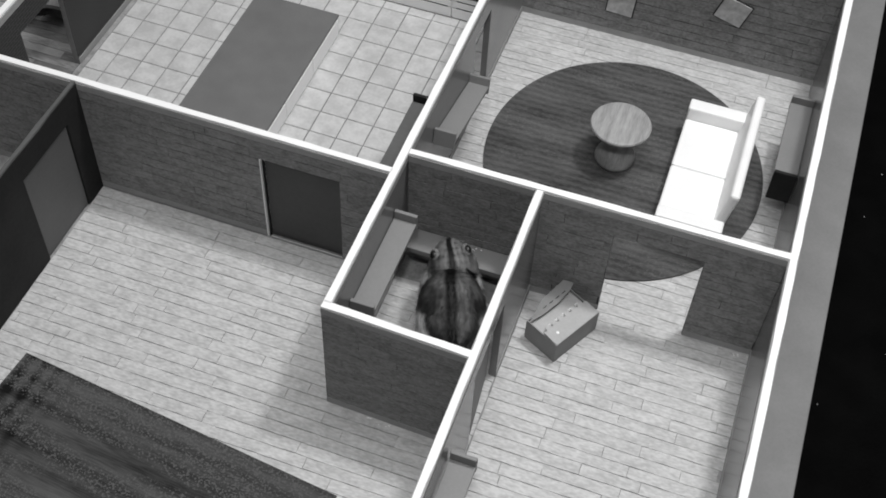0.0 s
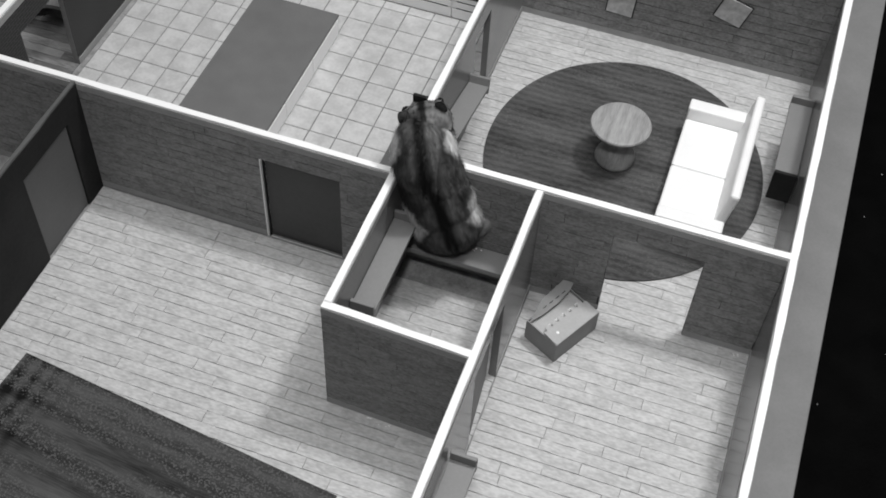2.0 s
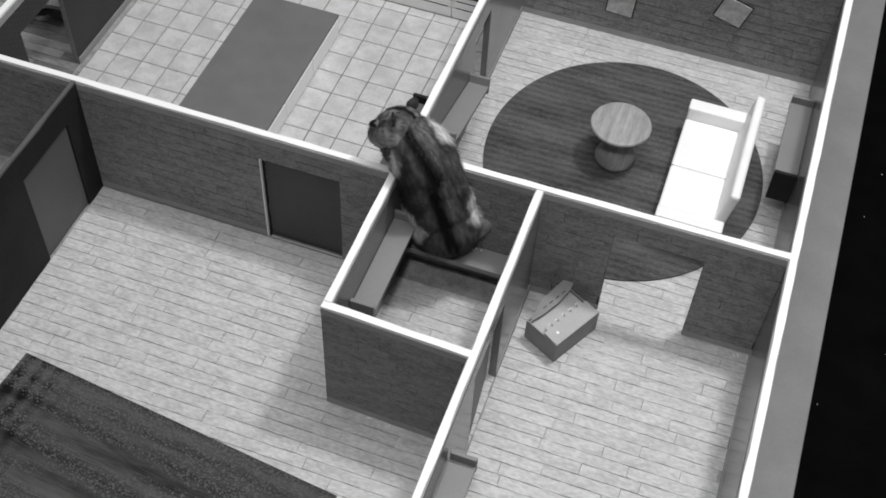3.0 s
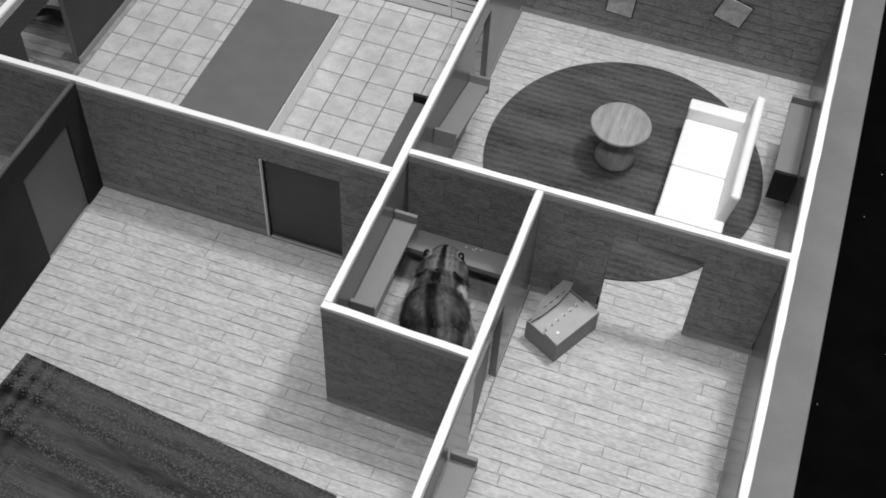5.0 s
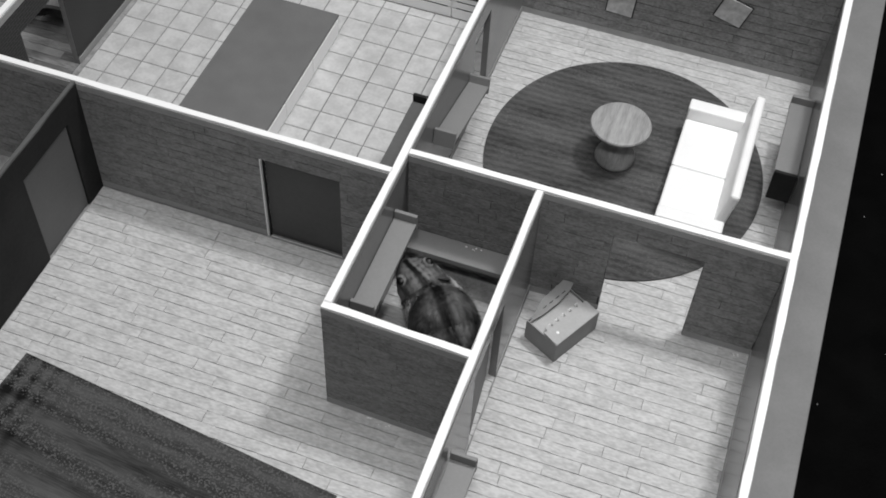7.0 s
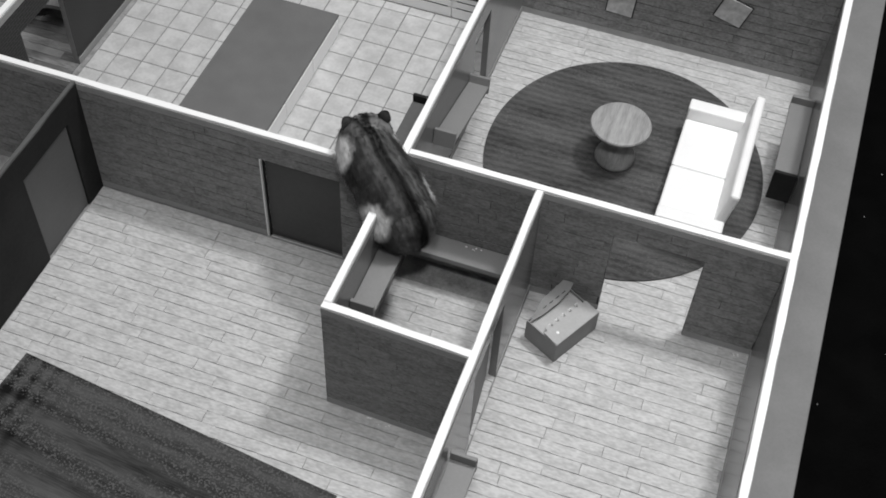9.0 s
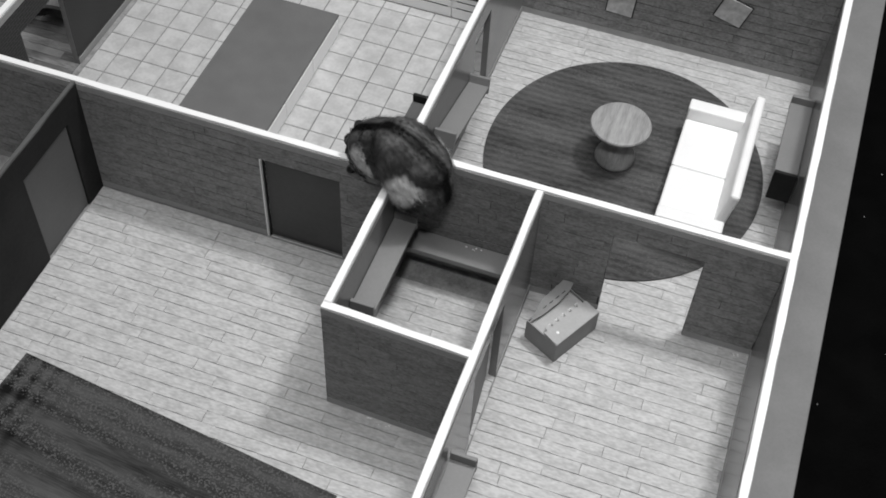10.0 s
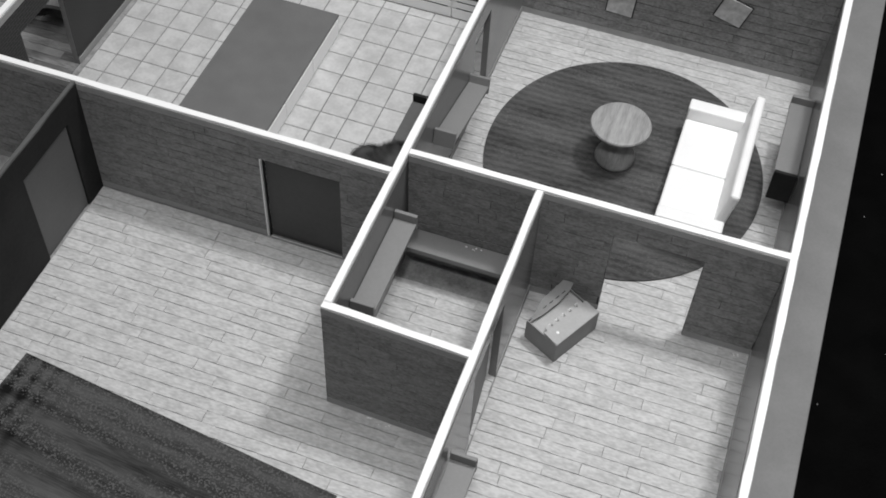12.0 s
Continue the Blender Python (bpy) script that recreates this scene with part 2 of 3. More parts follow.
def floor_sheet(name, x0, x1, y0, y1, label):
    bm = bmesh.new()
    box(bm, x0, x1, y0, y1, -0.0012, -0.0005)
    return tagged(part(name, bm, M_GAP), label, "floor", kind="structure")


floor_large = floor_sheet("floor_large_room", -0.2360, 0.1000, -0.305, 0.1390, "pale printed plank floor with dark joints")
floor_small = floor_sheet("floor_small_room", 0.1000, 0.2675, -0.305, 0.1390, "pale printed plank floor under the carton")
floor_living = floor_sheet("floor_living_room", -0.0005, 0.2675, 0.1390, 0.4365, "pale printed plank floor round the rug")
floor_far = floor_sheet("floor_west_rooms", -0.43, -0.2360, -0.305, 0.4365, "printed floorboards, coloured dark for the shade there")
bm = bmesh.new()
box(bm, -0.3155, -0.0006, 0.1190, 0.4332, -0.0004, 0.0004)
tile_floor = tagged(part("tile_floor", bm, M_GROUT), "pale square tiles with grey grout", "floor", kind="structure")


# ---------------------------------------------------------------- doors
def door(name, m, width, height, thick, mat, label):
    ob = part(name, boxed(0, width, 0, thick, 0.001, height, bevel=0.0005), mat)
    ob.matrix_world = m
    return tagged(ob, label, "door", kind="structure")


door_1 = door("door_1", pose(-0.0948, 0.1202, 0), 0.0572, 0.0835, 0.002, M_DOORCARD, "dark grey card door, closed in the long wall")
# black strips stand in for the shaded gap round the door
for dims in ((-0.0012, -0.0001, -0.0018, 0.0006, 0.001, 0.0850), (-0.0012, 0.0578, -0.0018, 0.0006, 0.0838, 0.0850), (0.0573, 0.0580, -0.0018, 0.0006, 0.001, 0.0837)):
    part("door_seal", boxed(*dims, bevel=0.0001), M_DARKCARD, door_1, "black strip standing in for the shaded gap round the door")
door_2 = door("door_2", pose(-0.2368, 0.042, 0, 0, 0, 90), 0.0555, 0.0850, 0.0016, M_GREYDOOR, "mid grey card door, closed in the dark partition")
door_3 = door("door_3", pose(0.0985, 0.0008, 0, 0, 0, 95), 0.057, 0.083, 0.002, M_CARD, "grey card door, slightly ajar in the closet wall")
jamb = tagged(part("trim", boxed(-0.0974, -0.0963, 0.1168, 0.1200, 0.001, 0.0845, bevel=0.0002), M_FOAM), "thin pale door edge strip", "trim", kind="structure")


tagged(part("trim", boxed(-0.0946, -0.0378, 0.1170, 0.1182, 0.0006, 0.0020, bevel=0.0002), M_BOX), "thin pale strip at the foot of the door", "trim", kind="structure")


# ---------------------------------------------------------------- shelves
def shelf(x0, x1, y0, y1, z, along_y=True, thick=0.003, ends=(1, 1), label="grey wall shelf with raised end plates", mat=None):
    ob = part("wall_shelf", boxed(x0, x1, y0, y1, z - thick, z, bevel=0.0005), mat or M_SHELF)
    tagged(ob, label, "shelf", group="wall shelves")
    e = 0.0028
    if along_y:
        for on, a in zip(ends, (y0 - e, y1)):
            if on:
                part("end_plate", boxed(x0, x1, a, a + e, z - 0.007, z + 0.0065, bevel=0.0006), mat or M_SHELF, ob)
    return ob


shelf_cw = shelf(0.0045, 0.0210, 0.0350, 0.1125, 0.071)
shelf_cn = shelf(0.0115, 0.0945, 0.1195, 0.1380, 0.034, along_y=False, thick=0.0050, label="grey wall shelf along the closet's back wall")
shelf_lw = shelf(0.0, 0.0165, -0.0830, 0.0, 0.0, label="grey wall shelf with raised end plates, sloping down to one end")
shelf_lw.matrix_world = pose(0.0044, 0.2760, 0.0535, -13.5, 0, 0)
# shelf beside the west wall: the wall's shade is put into its darker colours
shelf_tw = shelf(-0.0245, -0.0014, 0.1500, 0.2280, 0.066, ends=(1, 0), label="grey wall shelf with an end plate, both coloured darker for the wall's shade", mat=M_GREYDOOR)
part("end_plate", boxed(-0.0245, -0.0014, 0.2280, 0.2308, 0.0590, 0.0725, bevel=0.0006), M_DARKCARD, shelf_tw, "end plate coloured black for the shade there")
# south end plate is made black and deeper to stand in for the under-shelf shade
shelf_r = shelf(0.2445, 0.2618, 0.2690, 0.3500, 0.050, ends=(0, 1), label="grey wall shelf, one end plate black and deepened for the shade below")
part("end_plate", boxed(0.2445, 0.2618, 0.2662, 0.2690, 0.0270, 0.0560, bevel=0.0006), M_DARKCARD, shelf_r, "end plate, black and deepened for the shade under the shelf")
shelf_p = shelf(0.1008, 0.1175, -0.1260, -0.0485, 0.070)

# ---------------------------------------------------------------- counter and cabinet of the tiled room
counter = tagged(part("kitchen_counter", boxed(-0.2082, -0.1345, 0.1240, 0.3430, 0.0006, 0.0200, bevel=0.0004), M_WHITE),
                 "low white kitchen counter with a grey felt top", "counter")
part("counter_top", boxed(-0.2090, -0.1335, 0.1240, 0.3445, 0.0200, 0.0225, bevel=0.0004), M_COUNTER, counter, "dark grey felt top")


for a, b in ((0.1260, 0.1790), (0.1800, 0.2330), (0.2340, 0.2870), (0.2880, 0.3415)):
    part("door_front", boxed(-0.1344, -0.1332, a, b, 0.0030, 0.0192, bevel=0.0003), M_WHITE, counter)


def cabinet(x0, x1):
    """A low drawer unit: dark carcass, three white fronts with gaps between, thin dark top."""
    ob = tagged(part("kitchen_cabinet", boxed(x0, x1, 0.4026, 0.4325, 0.0006, 0.0255), M_WHITE), "low white kitchen drawer cabinet with a dark top", "cabinet", group="kitchen cabinets")
    for za, zb in ((0.0010, 0.0112), (0.0127, 0.0188), (0.0203, 0.0250)):
        part("drawer_front", boxed(x0 + 0.0004, x1 - 0.0004, 0.4008, 0.4025, za, zb, bevel=0.0003), M_WHITE, ob)
    for z in (0.01195, 0.01955):
        part("drawer_gap", boxed(x0 + 0.004, x1 - 0.004, 0.4014, 0.4025, z - 0.0007, z + 0.0007), M_DARKCARD, ob)
    part("cabinet_top", boxed(x0, x1, 0.4005, 0.4325, 0.0256, 0.0272, bevel=0.0003), M_DARKCARD, ob, "dark top board")
    return ob


for a, b in ((-0.3150, -0.2070), (-0.2068, -0.1292), (-0.1290, -0.0512), (-0.0510, -0.0015)):
    cabinet(a, b)

# wooden half-log hideout beyond the far doorway
hide = tagged(new("hideout"), "small half-round wooden hideout on the floor beyond the doorway", "hideout")
hide.matrix_world = pose(-0.3720, 0.2820, 0.0006, 0, 0, 20)
bm = bmesh.new()
ring = []
for y in (-0.022, 0.022):
    for r in (0.0250, 0.0215):
        ring.append([bm.verts.new((r * math.cos(math.pi * i / 18), y, r * math.sin(math.pi * i / 18))) for i in range(19)])
for i in range(18):
    bm.faces.new((ring[0][i], ring[0][i + 1], ring[2][i + 1], ring[2][i]))
    bm.faces.new((ring[1][i], ring[3][i], ring[3][i + 1], ring[1][i + 1]))
    bm.faces.new((ring[0][i], ring[1][i], ring[1][i + 1], ring[0][i + 1]))
    bm.faces.new((ring[2][i], ring[2][i + 1], ring[3][i + 1], ring[3][i]))
for i in (0, 18):
    bm.faces.new((ring[0][i], ring[2][i], ring[3][i], ring[1][i]))
part("arch", bm, M_TABLETOP, hide, smooth=False)

# ---------------------------------------------------------------- rugs
def rug(name, outline, mat, m, label, thick):
    bm = bmesh.new()
    low = [bm.verts.new((x, y, 0.0)) for x, y in outline]
    f = bm.faces.new(low)
    r = bmesh.ops.extrude_face_region(bm, geom=[f])
    for v in r["geom"]:
        if isinstance(v, bmesh.types.BMVert):
            v.co.z += thick
    ob = part(name, bm, mat)
    ob.matrix_world = m
    return tagged(ob, label, "rug")


round_rug = rug("round_rug", [(0.1105 * math.cos(a * math.pi / 60), 0.1180 * math.sin(a * math.pi / 60)) for a in range(120)], M_ROUND,
                pose(0.1335, 0.2855, 0.0008), "dark grey ribbed round rug under the table", 0.0009)
big_rug = rug("woven_rug", [(0, 0), (0, -0.15), (0.2415, -0.15), (0.2415, 0)], M_RUG, pose(-0.2075, -0.0370, 0.0008, 0, 0, -6.1),
              "dark woven rectangular rug on the plank floor", 0.0010)

# ---------------------------------------------------------------- round table
table = tagged(new("round_table"), "small round table with a pale veneer top on a waisted pedestal", "table")
table.matrix_world = pose(0.1255, 0.2880, 0.0018)
top = part("tabletop", lathe([(0.0215, 0.036), (0.0232, 0.0366), (0.0237, 0.0380), (0.0232, 0.0392), (0.0222, 0.0396)], 64), M_TABLETOP, table)
part("pedestal", lathe([(0.0156, 0.0), (0.0160, 0.003), (0.0154, 0.006), (0.0132, 0.0095), (0.0085, 0.0130), (0.0055, 0.0160), (0.0046, 0.0210), (0.0060, 0.0275), (0.0110, 0.0330), (0.0160, 0.0360)], 48),
     M_TABLETOP, table, smooth=True)

# ---------------------------------------------------------------- sofa
sofa = tagged(new("sofa"), "white two-seat sofa with a tall straight backrest", "sofa")
sofa.matrix_world = pose(0.1705, 0.2120, 0.0018)
part("seat_base", boxed(0.001, 0.0390, 0.011, 0.119, 0.0, 0.015, bevel=0.001), M_WHITE, sofa)
for a, b in ((0.0125, 0.0645), (0.0652, 0.1180)):
    part("seat_cushion", boxed(0.0, 0.0425, a, b, 0.015, 0.0225, bevel=0.0015), M_WHITE, sofa)
for a in (0.0, 0.1185):
    part("armrest", boxed(0.0, 0.050, a, a + 0.0120, 0.0, 0.0335, bevel=0.0015), M_WHITE, sofa)
back = part("backrest", boxed(0.0, 0.0075, 0.0175, 0.1290, 0.0, 0.0555, bevel=0.0025, segments=3), M_WHITE, sofa)
back.matrix_local = pose(0.0392, 0, 0.0010, 0, 9.5, 0)

# ---------------------------------------------------------------- cardboard box
carton = tagged(new("carton"), "small cardboard carton with a perforated half open lid", "box")
carton.matrix_world = pose(0.1340, 0.0850, 0.0006, 0, 0, 62)
CL, CW, CH, CT = 0.0430, 0.0288, 0.0195, 0.0007
bm = bmesh.new()
box(bm, 0, CL, 0, CW, 0, CT)
box(bm, 0, CL, 0, CT, CT, CH)
box(bm, 0, CL, CW - CT, CW, CT, CH)
box(bm, 0, CT, CT, CW - CT, CT, CH)
box(bm, CL - CT, CL, CT, CW - CT, CT, CH)
part("tray", bm, M_BOXSIDE, carton)


def sheet(outline, thick):
    bm = bmesh.new()
    f = bm.faces.new([bm.verts.new((x, y, 0)) for x, y in outline])
    r = bmesh.ops.extrude_face_region(bm, geom=[f])
    for v in r["geom"]:
        if isinstance(v, bmesh.types.BMVert):
            v.co.z += thick
    return bm


# front flap with a toothed edge, rear flap a little lower, lid flap folded up
teeth = [(0.0005, 0.0), (CL - 0.0005, 0.0), (CL - 0.0005, 0.0125)]
x = CL - 0.004
while x > 0.004:
    teeth += [(x, 0.0128), (x - 0.0012, 0.0152), (x - 0.0040, 0.0150), (x - 0.0046, 0.0126)]
    x -= 0.0062
teeth += [(0.0005, 0.0125)]
flap = part("front_flap", sheet(teeth, 0.0006), M_BOX, carton, "pale cardboard flap with a toothed edge")
flap.matrix_local = pose(0, 0.0002, CH + 0.0002, 6, 0, 0)
flap = part("rear_flap", sheet([(0.0008, 0.0110), (CL - 0.0008, 0.0110), (CL - 0.0008, CW - 0.0008), (0.0008, CW - 0.0008)], 0.0005), M_BOX, carton)
flap.matrix_local = pose(0, 0, CH - 0.0030, 0, 0, 0)
flap = part("lid_flap", sheet([(0.000, 0.0), (0.012, -0.0016), (0.026, -0.0018), (0.040, 0.0), (0.0460, 0.0025), (0.0470, 0.0080), (0.0430, 0.0092), (0.0190, 0.0078)], 0.0006),
            M_BOXSIDE, carton, "raised cardboard lid flap")
flap.matrix_local = pose(0, CW - 0.0030, CH + 0.0004, 5, -2.5, 0)
for i in range(4):
    slit = part("slit", boxed(0.015 + 0.0062 * i, 0.0185 + 0.0062 * i, 0.0016, 0.0022, 0.0006, 0.00075), M_DARKCARD, flap)
for i in range(5):
    tab = part("tab", boxed(-0.0013, 0.0013, 0, 0.0004, 0, 0.0019, bevel=0.0001), M_WHITE, carton, "pale torn cardboard tab")
    tab.matrix_local = pose(0.0075 + 0.0068 * i, 0.0142, CH + 0.0010, -28, 0, 10 * (i % 3) - 10)
part("sticker", lathe([(0.0011, 0.0), (0.0011, 0.0002), (0.0007, 0.0003)], 16), M_WHITE, carton, "tiny white round sticker").matrix_local = pose(0.0080, 0.0068, CH + 0.0016, 6, 0, 0)

# ---------------------------------------------------------------- pictures on the back wall
def picture(cx, cz, w, h, turn, label):
    ob = tagged(new("wall_picture"), label, "picture", group="wall pictures")
    part("picture_frame", boxed(-w / 2, w / 2, -0.0008, 0, -h / 2, h / 2), M_DARKCARD, ob)
    part("print", boxed(-w / 2 + 0.001, w / 2 - 0.001, -0.0016, -0.0009, -h / 2 + 0.001, h / 2 - 0.001), M_PICTURE, ob)
    ob.matrix_world = pose(cx, 0.4325, cz, 0, turn, 0)
    return ob


picture(0.0900, 0.0368, 0.0245, 0.0250, 3, "small faded print with a dark edge")
picture(0.1820, 0.0565, 0.0256, 0.0246, 16.6, "small faded print with a dark edge, hung askew")

# ---------------------------------------------------------------- dust on the black table
bm = bmesh.new()
dust_rng = random.Random(8)
for _ in range(60):
    p = Vector((dust_rng.uniform(0.33, 0.60), dust_rng.uniform(-0.1, 0.75), -0.1298))
    r = dust_rng.uniform(0.0003, 0.0009)
    bmesh.ops.create_icosphere(bm, subdivisions=1, radius=r, matrix=Matrix.Translation(p))
tagged(part("dust", bm, M_BOX), "specks of pale dust on the black table", "dust", kind="stuff")

# ---------------------------------------------------------------- crumbs of white foam on the closet's shelf and at the foot of the walls
bm = bmesh.new()
crumb_rng = random.Random(5)
for cx, cy, cz, spread, count in ((0.057, 0.1345, 0.0342, 0.006, 6), (0.036, -0.0030, 0.0004, 0.010, 7), (0.256, 0.1365, 0.0004, 0.005, 6), (0.150, 0.1365, 0.0004, 0.008, 3)):
    for _ in range(count):
        p = Vector((cx + crumb_rng.uniform(-spread, spread), cy + crumb_rng.uniform(-0.0015, 0.0015), cz + 0.0002))
        bmesh.ops.create_icosphere(bm, subdivisions=1, radius=crumb_rng.uniform(0.0003, 0.0007), matrix=Matrix.Translation(p) @ Matrix.Diagonal((1.4, 0.8, 0.6, 1)))
tagged(part("foam_crumbs", bm, M_FOAM), "crumbs of white foam left from cutting", "crumbs", kind="stuff")

# ---------------------------------------------------------------- hamster
def fur_material(name, back, stripe, flank, z_low, z_high, stripe_width, streak=0.0, ends_dark=0.0, patches=()):
    """Dark back with a black line along the spine, pale flanks below; local x is across, y forward, z to the back."""
    m = bpy.data.materials.new(name)
    m.use_nodes = True
    n, l = m.node_tree.nodes, m.node_tree.links
    bsdf = n["Principled BSDF"]
    bsdf.inputs["Roughness"].default_value = 0.55
    bsdf.inputs["Specular IOR Level"].default_value = 0.25
    tc = n.new("ShaderNodeTexCoord")
    noise_tex = n.new("ShaderNodeTexNoise")
    noise_tex.inputs["Scale"].default_value, noise_tex.inputs["Detail"].default_value = 220, 4
    mp = n.new("ShaderNodeMapping")
    mp.inputs["Scale"].default_value = (1.5, 0.55, 1.2)
    l.new(tc.outputs["Object"], mp.inputs[0])
    l.new(mp.outputs[0], noise_tex.inputs["Vector"])
    patch = n.new("ShaderNodeTexNoise")
    patch.inputs["Scale"].default_value, patch.inputs["Detail"].default_value = 52, 3
    l.new(tc.outputs["Object"], patch.inputs["Vector"])
    sep = n.new("ShaderNodeSeparateXYZ")
    l.new(tc.outputs["Object"], sep.inputs[0])

    def math_node(op, a, b=None, c=None):
        node = n.new("ShaderNodeMath")
        node.operation = op
        for i, v in enumerate((a, b, c)):
            if v is None:
                continue
            if isinstance(v, (int, float)):
                node.inputs[i].default_value = v
            else:
                l.new(v, node.inputs[i])
        return node.outputs[0]

    def step(value, lo, hi):
        node = n.new("ShaderNodeMapRange")
        node.interpolation_type = "SMOOTHSTEP"
        l.new(value, node.inputs[0])
        node.inputs[1].default_value, node.inputs[2].default_value = lo, hi
        return node.outputs[0]

    def mix(fac, a, b):
        node = n.new("ShaderNodeMix")
        node.data_type = "RGBA"
        l.new(fac, node.inputs[0])
        for i, v in ((6, a), (7, b)):
            if isinstance(v, float):
                node.inputs[i].default_value = grey(v)
            else:
                l.new(v, node.inputs[i])
        return node.outputs[2]

    wob = math_node("MULTIPLY_ADD", patch.outputs["Fac"], 0.016, -0.008)
    ends = math_node("MULTIPLY", math_node("MULTIPLY", sep.outputs["Y"], sep.outputs["Y"]), ends_dark)
    zz = math_node("ADD", math_node("ADD", sep.outputs["Z"], wob), ends)
    ax = math_node("ABSOLUTE", math_node("ADD", sep.outputs["X"], math_node("MULTIPLY_ADD", patch.outputs["Fac"], 0.002, -0.001)))
    on_back = step(zz, z_low, z_high)
    col = mix(on_back, flank, mix(step(patch.outputs["Fac"], 0.35, 0.65), back * 0.40, back * 1.7))
    if streak:
        # pale and dark bands that run along the head
        band = math_node("SINE", math_node("MULTIPLY_ADD", math_node("ADD", ax, math_node("MULTIPLY", wob, 0.12)), 520.0, -1.2))
        col = mix(math_node("MULTIPLY", math_node("MULTIPLY", step(band, -0.2, 0.7), step(math_node("ADD", sep.outputs["Y"], wob), -0.013, -0.004)), streak), col, 0.20)
    soft = math_node("MULTIPLY", math_node("MULTIPLY", step(ax, 0.004, 0.008), step(ax, 0.016, 0.010)), math_node("MULTIPLY", step(patch.outputs["Fac"], 0.28, 0.72), 0.6))
    col = mix(math_node("MULTIPLY", soft, on_back), col, 0.130)
    # pale rounded patches on the sides: (y, z, half length, half height)
    for py, pz, ry, rz in patches:
        u = math_node("MULTIPLY", math_node("ADD", math_node("ADD", sep.outputs["Y"], -py), wob), 1 / ry)
        v = math_node("MULTIPLY", math_node("ADD", math_node("ADD", sep.outputs["Z"], -pz), wob), 1 / rz)
        d = math_node("ADD", math_node("MULTIPLY", u, u), math_node("MULTIPLY", v, v))
        col = mix(math_node("MULTIPLY", step(d, 1.25, 0.35), 0.95), col, flank)
    line = math_node("MULTIPLY", step(ax, stripe_width, stripe_width * 0.4), step(zz, 0.0, 0.006))
    col = mix(line, col, stripe)
    grain = n.new("ShaderNodeMix")
    grain.data_type, grain.blend_type = "RGBA", "MULTIPLY"
    grain.inputs[0].default_value = 1.0
    l.new(col, grain.inputs[6])
    ramp = n.new("ShaderNodeValToRGB")
    ramp.color_ramp.elements[0].position, ramp.color_ramp.elements[1].position = 0.3, 0.7
    ramp.color_ramp.elements[0].color, ramp.color_ramp.elements[1].color = grey(0.65), grey(1.35)
    l.new(noise_tex.outputs["Fac"], ramp.inputs[0])
    l.new(ramp.outputs[0], grain.inputs[7])
    l.new(grain.outputs[2], bsdf.inputs["Base Color"])
    return m


M_FUR = fur_material("dark_striped_fur", 0.060, 0.0020, 0.42, -0.0115, -0.0035, 0.0056, ends_dark=6.0)
M_HAUNCHFUR = fur_material("dark_fur_with_pale_haunch", 0.052, 0.0020, 0.66, -0.0100, -0.0020, 0.0056, ends_dark=14.0, patches=[(0.007, 0.0030, 0.0165, 0.0120)])
M_LOINFUR = fur_material("dark_fur_with_pale_loin", 0.052, 0.0020, 0.66, -0.0110, -0.0030, 0.0056, ends_dark=8.0, patches=[(-0.009, 0.0030, 0.0165, 0.0125)])
M_CHESTFUR = fur_material("dark_fur_with_pale_shoulder", 0.052, 0.0020, 0.66, -0.0090, -0.0010, 0.0056, ends_dark=8.0, patches=[(0.010, 0.0015, 0.0130, 0.0100)])
M_HEADFUR = fur_material("streaked_head_fur", 0.095, 0.007, 0.42, -0.004, 0.005, 0.0026, 0.5, ends_dark=10.0)
M_PALEFUR = material("pale_limb_fur", 0.20, 0.44, 0.7, 150, 900, 0.3)
M_SKIN = material("pale_paw_skin", 0.28, 0.40, 0.5, 150, 900, 0.2)
M_EAR = material("grey_ear_skin", 0.012, 0.075, 0.6, 160, 900, 0.2)
M_EYELID = material("grey_eyelid_fur", 0.08, 0.20, 0.8, 200, 900, 0.3)
M_EYE = material("glossy_black_eye", 0.004, 0.006, 0.4, 50, 500, 0, spec=0.4)

fur_rng = random.Random(11)


def loft(rings, steps=28):
    """Closed skin over elliptical rings: (y, half width, half height, centre z)."""
    verts, faces = [], []
    for y, rx, rz, cz in rings:
        for i in range(steps):
            a = 2 * math.pi * i / steps
            p = Vector((rx * math.cos(a), y, cz + rz * math.sin(a)))
            p += 0.0006 * noise.noise_vector(p * 180)
            verts.append(p)
    for r in range(len(rings) - 1):
        for i in range(steps):
            j = (i + 1) % steps
            faces.append((r * steps + i, r * steps + j, (r + 1) * steps + j, (r + 1) * steps + i))
    for r, rev in ((0, True), (len(rings) - 1, False)):
        verts.append(Vector((0, rings[r][0], rings[r][3])))
        c = len(verts) - 1
        for i in range(steps):
            j = (i + 1) % steps
            faces.append((c, r * steps + i, r * steps + j) if rev else (c, r * steps + j, r * steps + i))
    return verts, faces


def egg(rx, ry, rz, steps=14, full=2.0):
    """Rings of an egg; a fuller one is more like a barrel."""
    out = []
    for k in range(steps):
        c = -math.cos(math.pi * (k + 0.5) / steps)
        r = (1 - abs(c) ** full) ** (1 / 2.0)
        out.append((ry * c, rx * r, rz * r, 0.0))
    return out


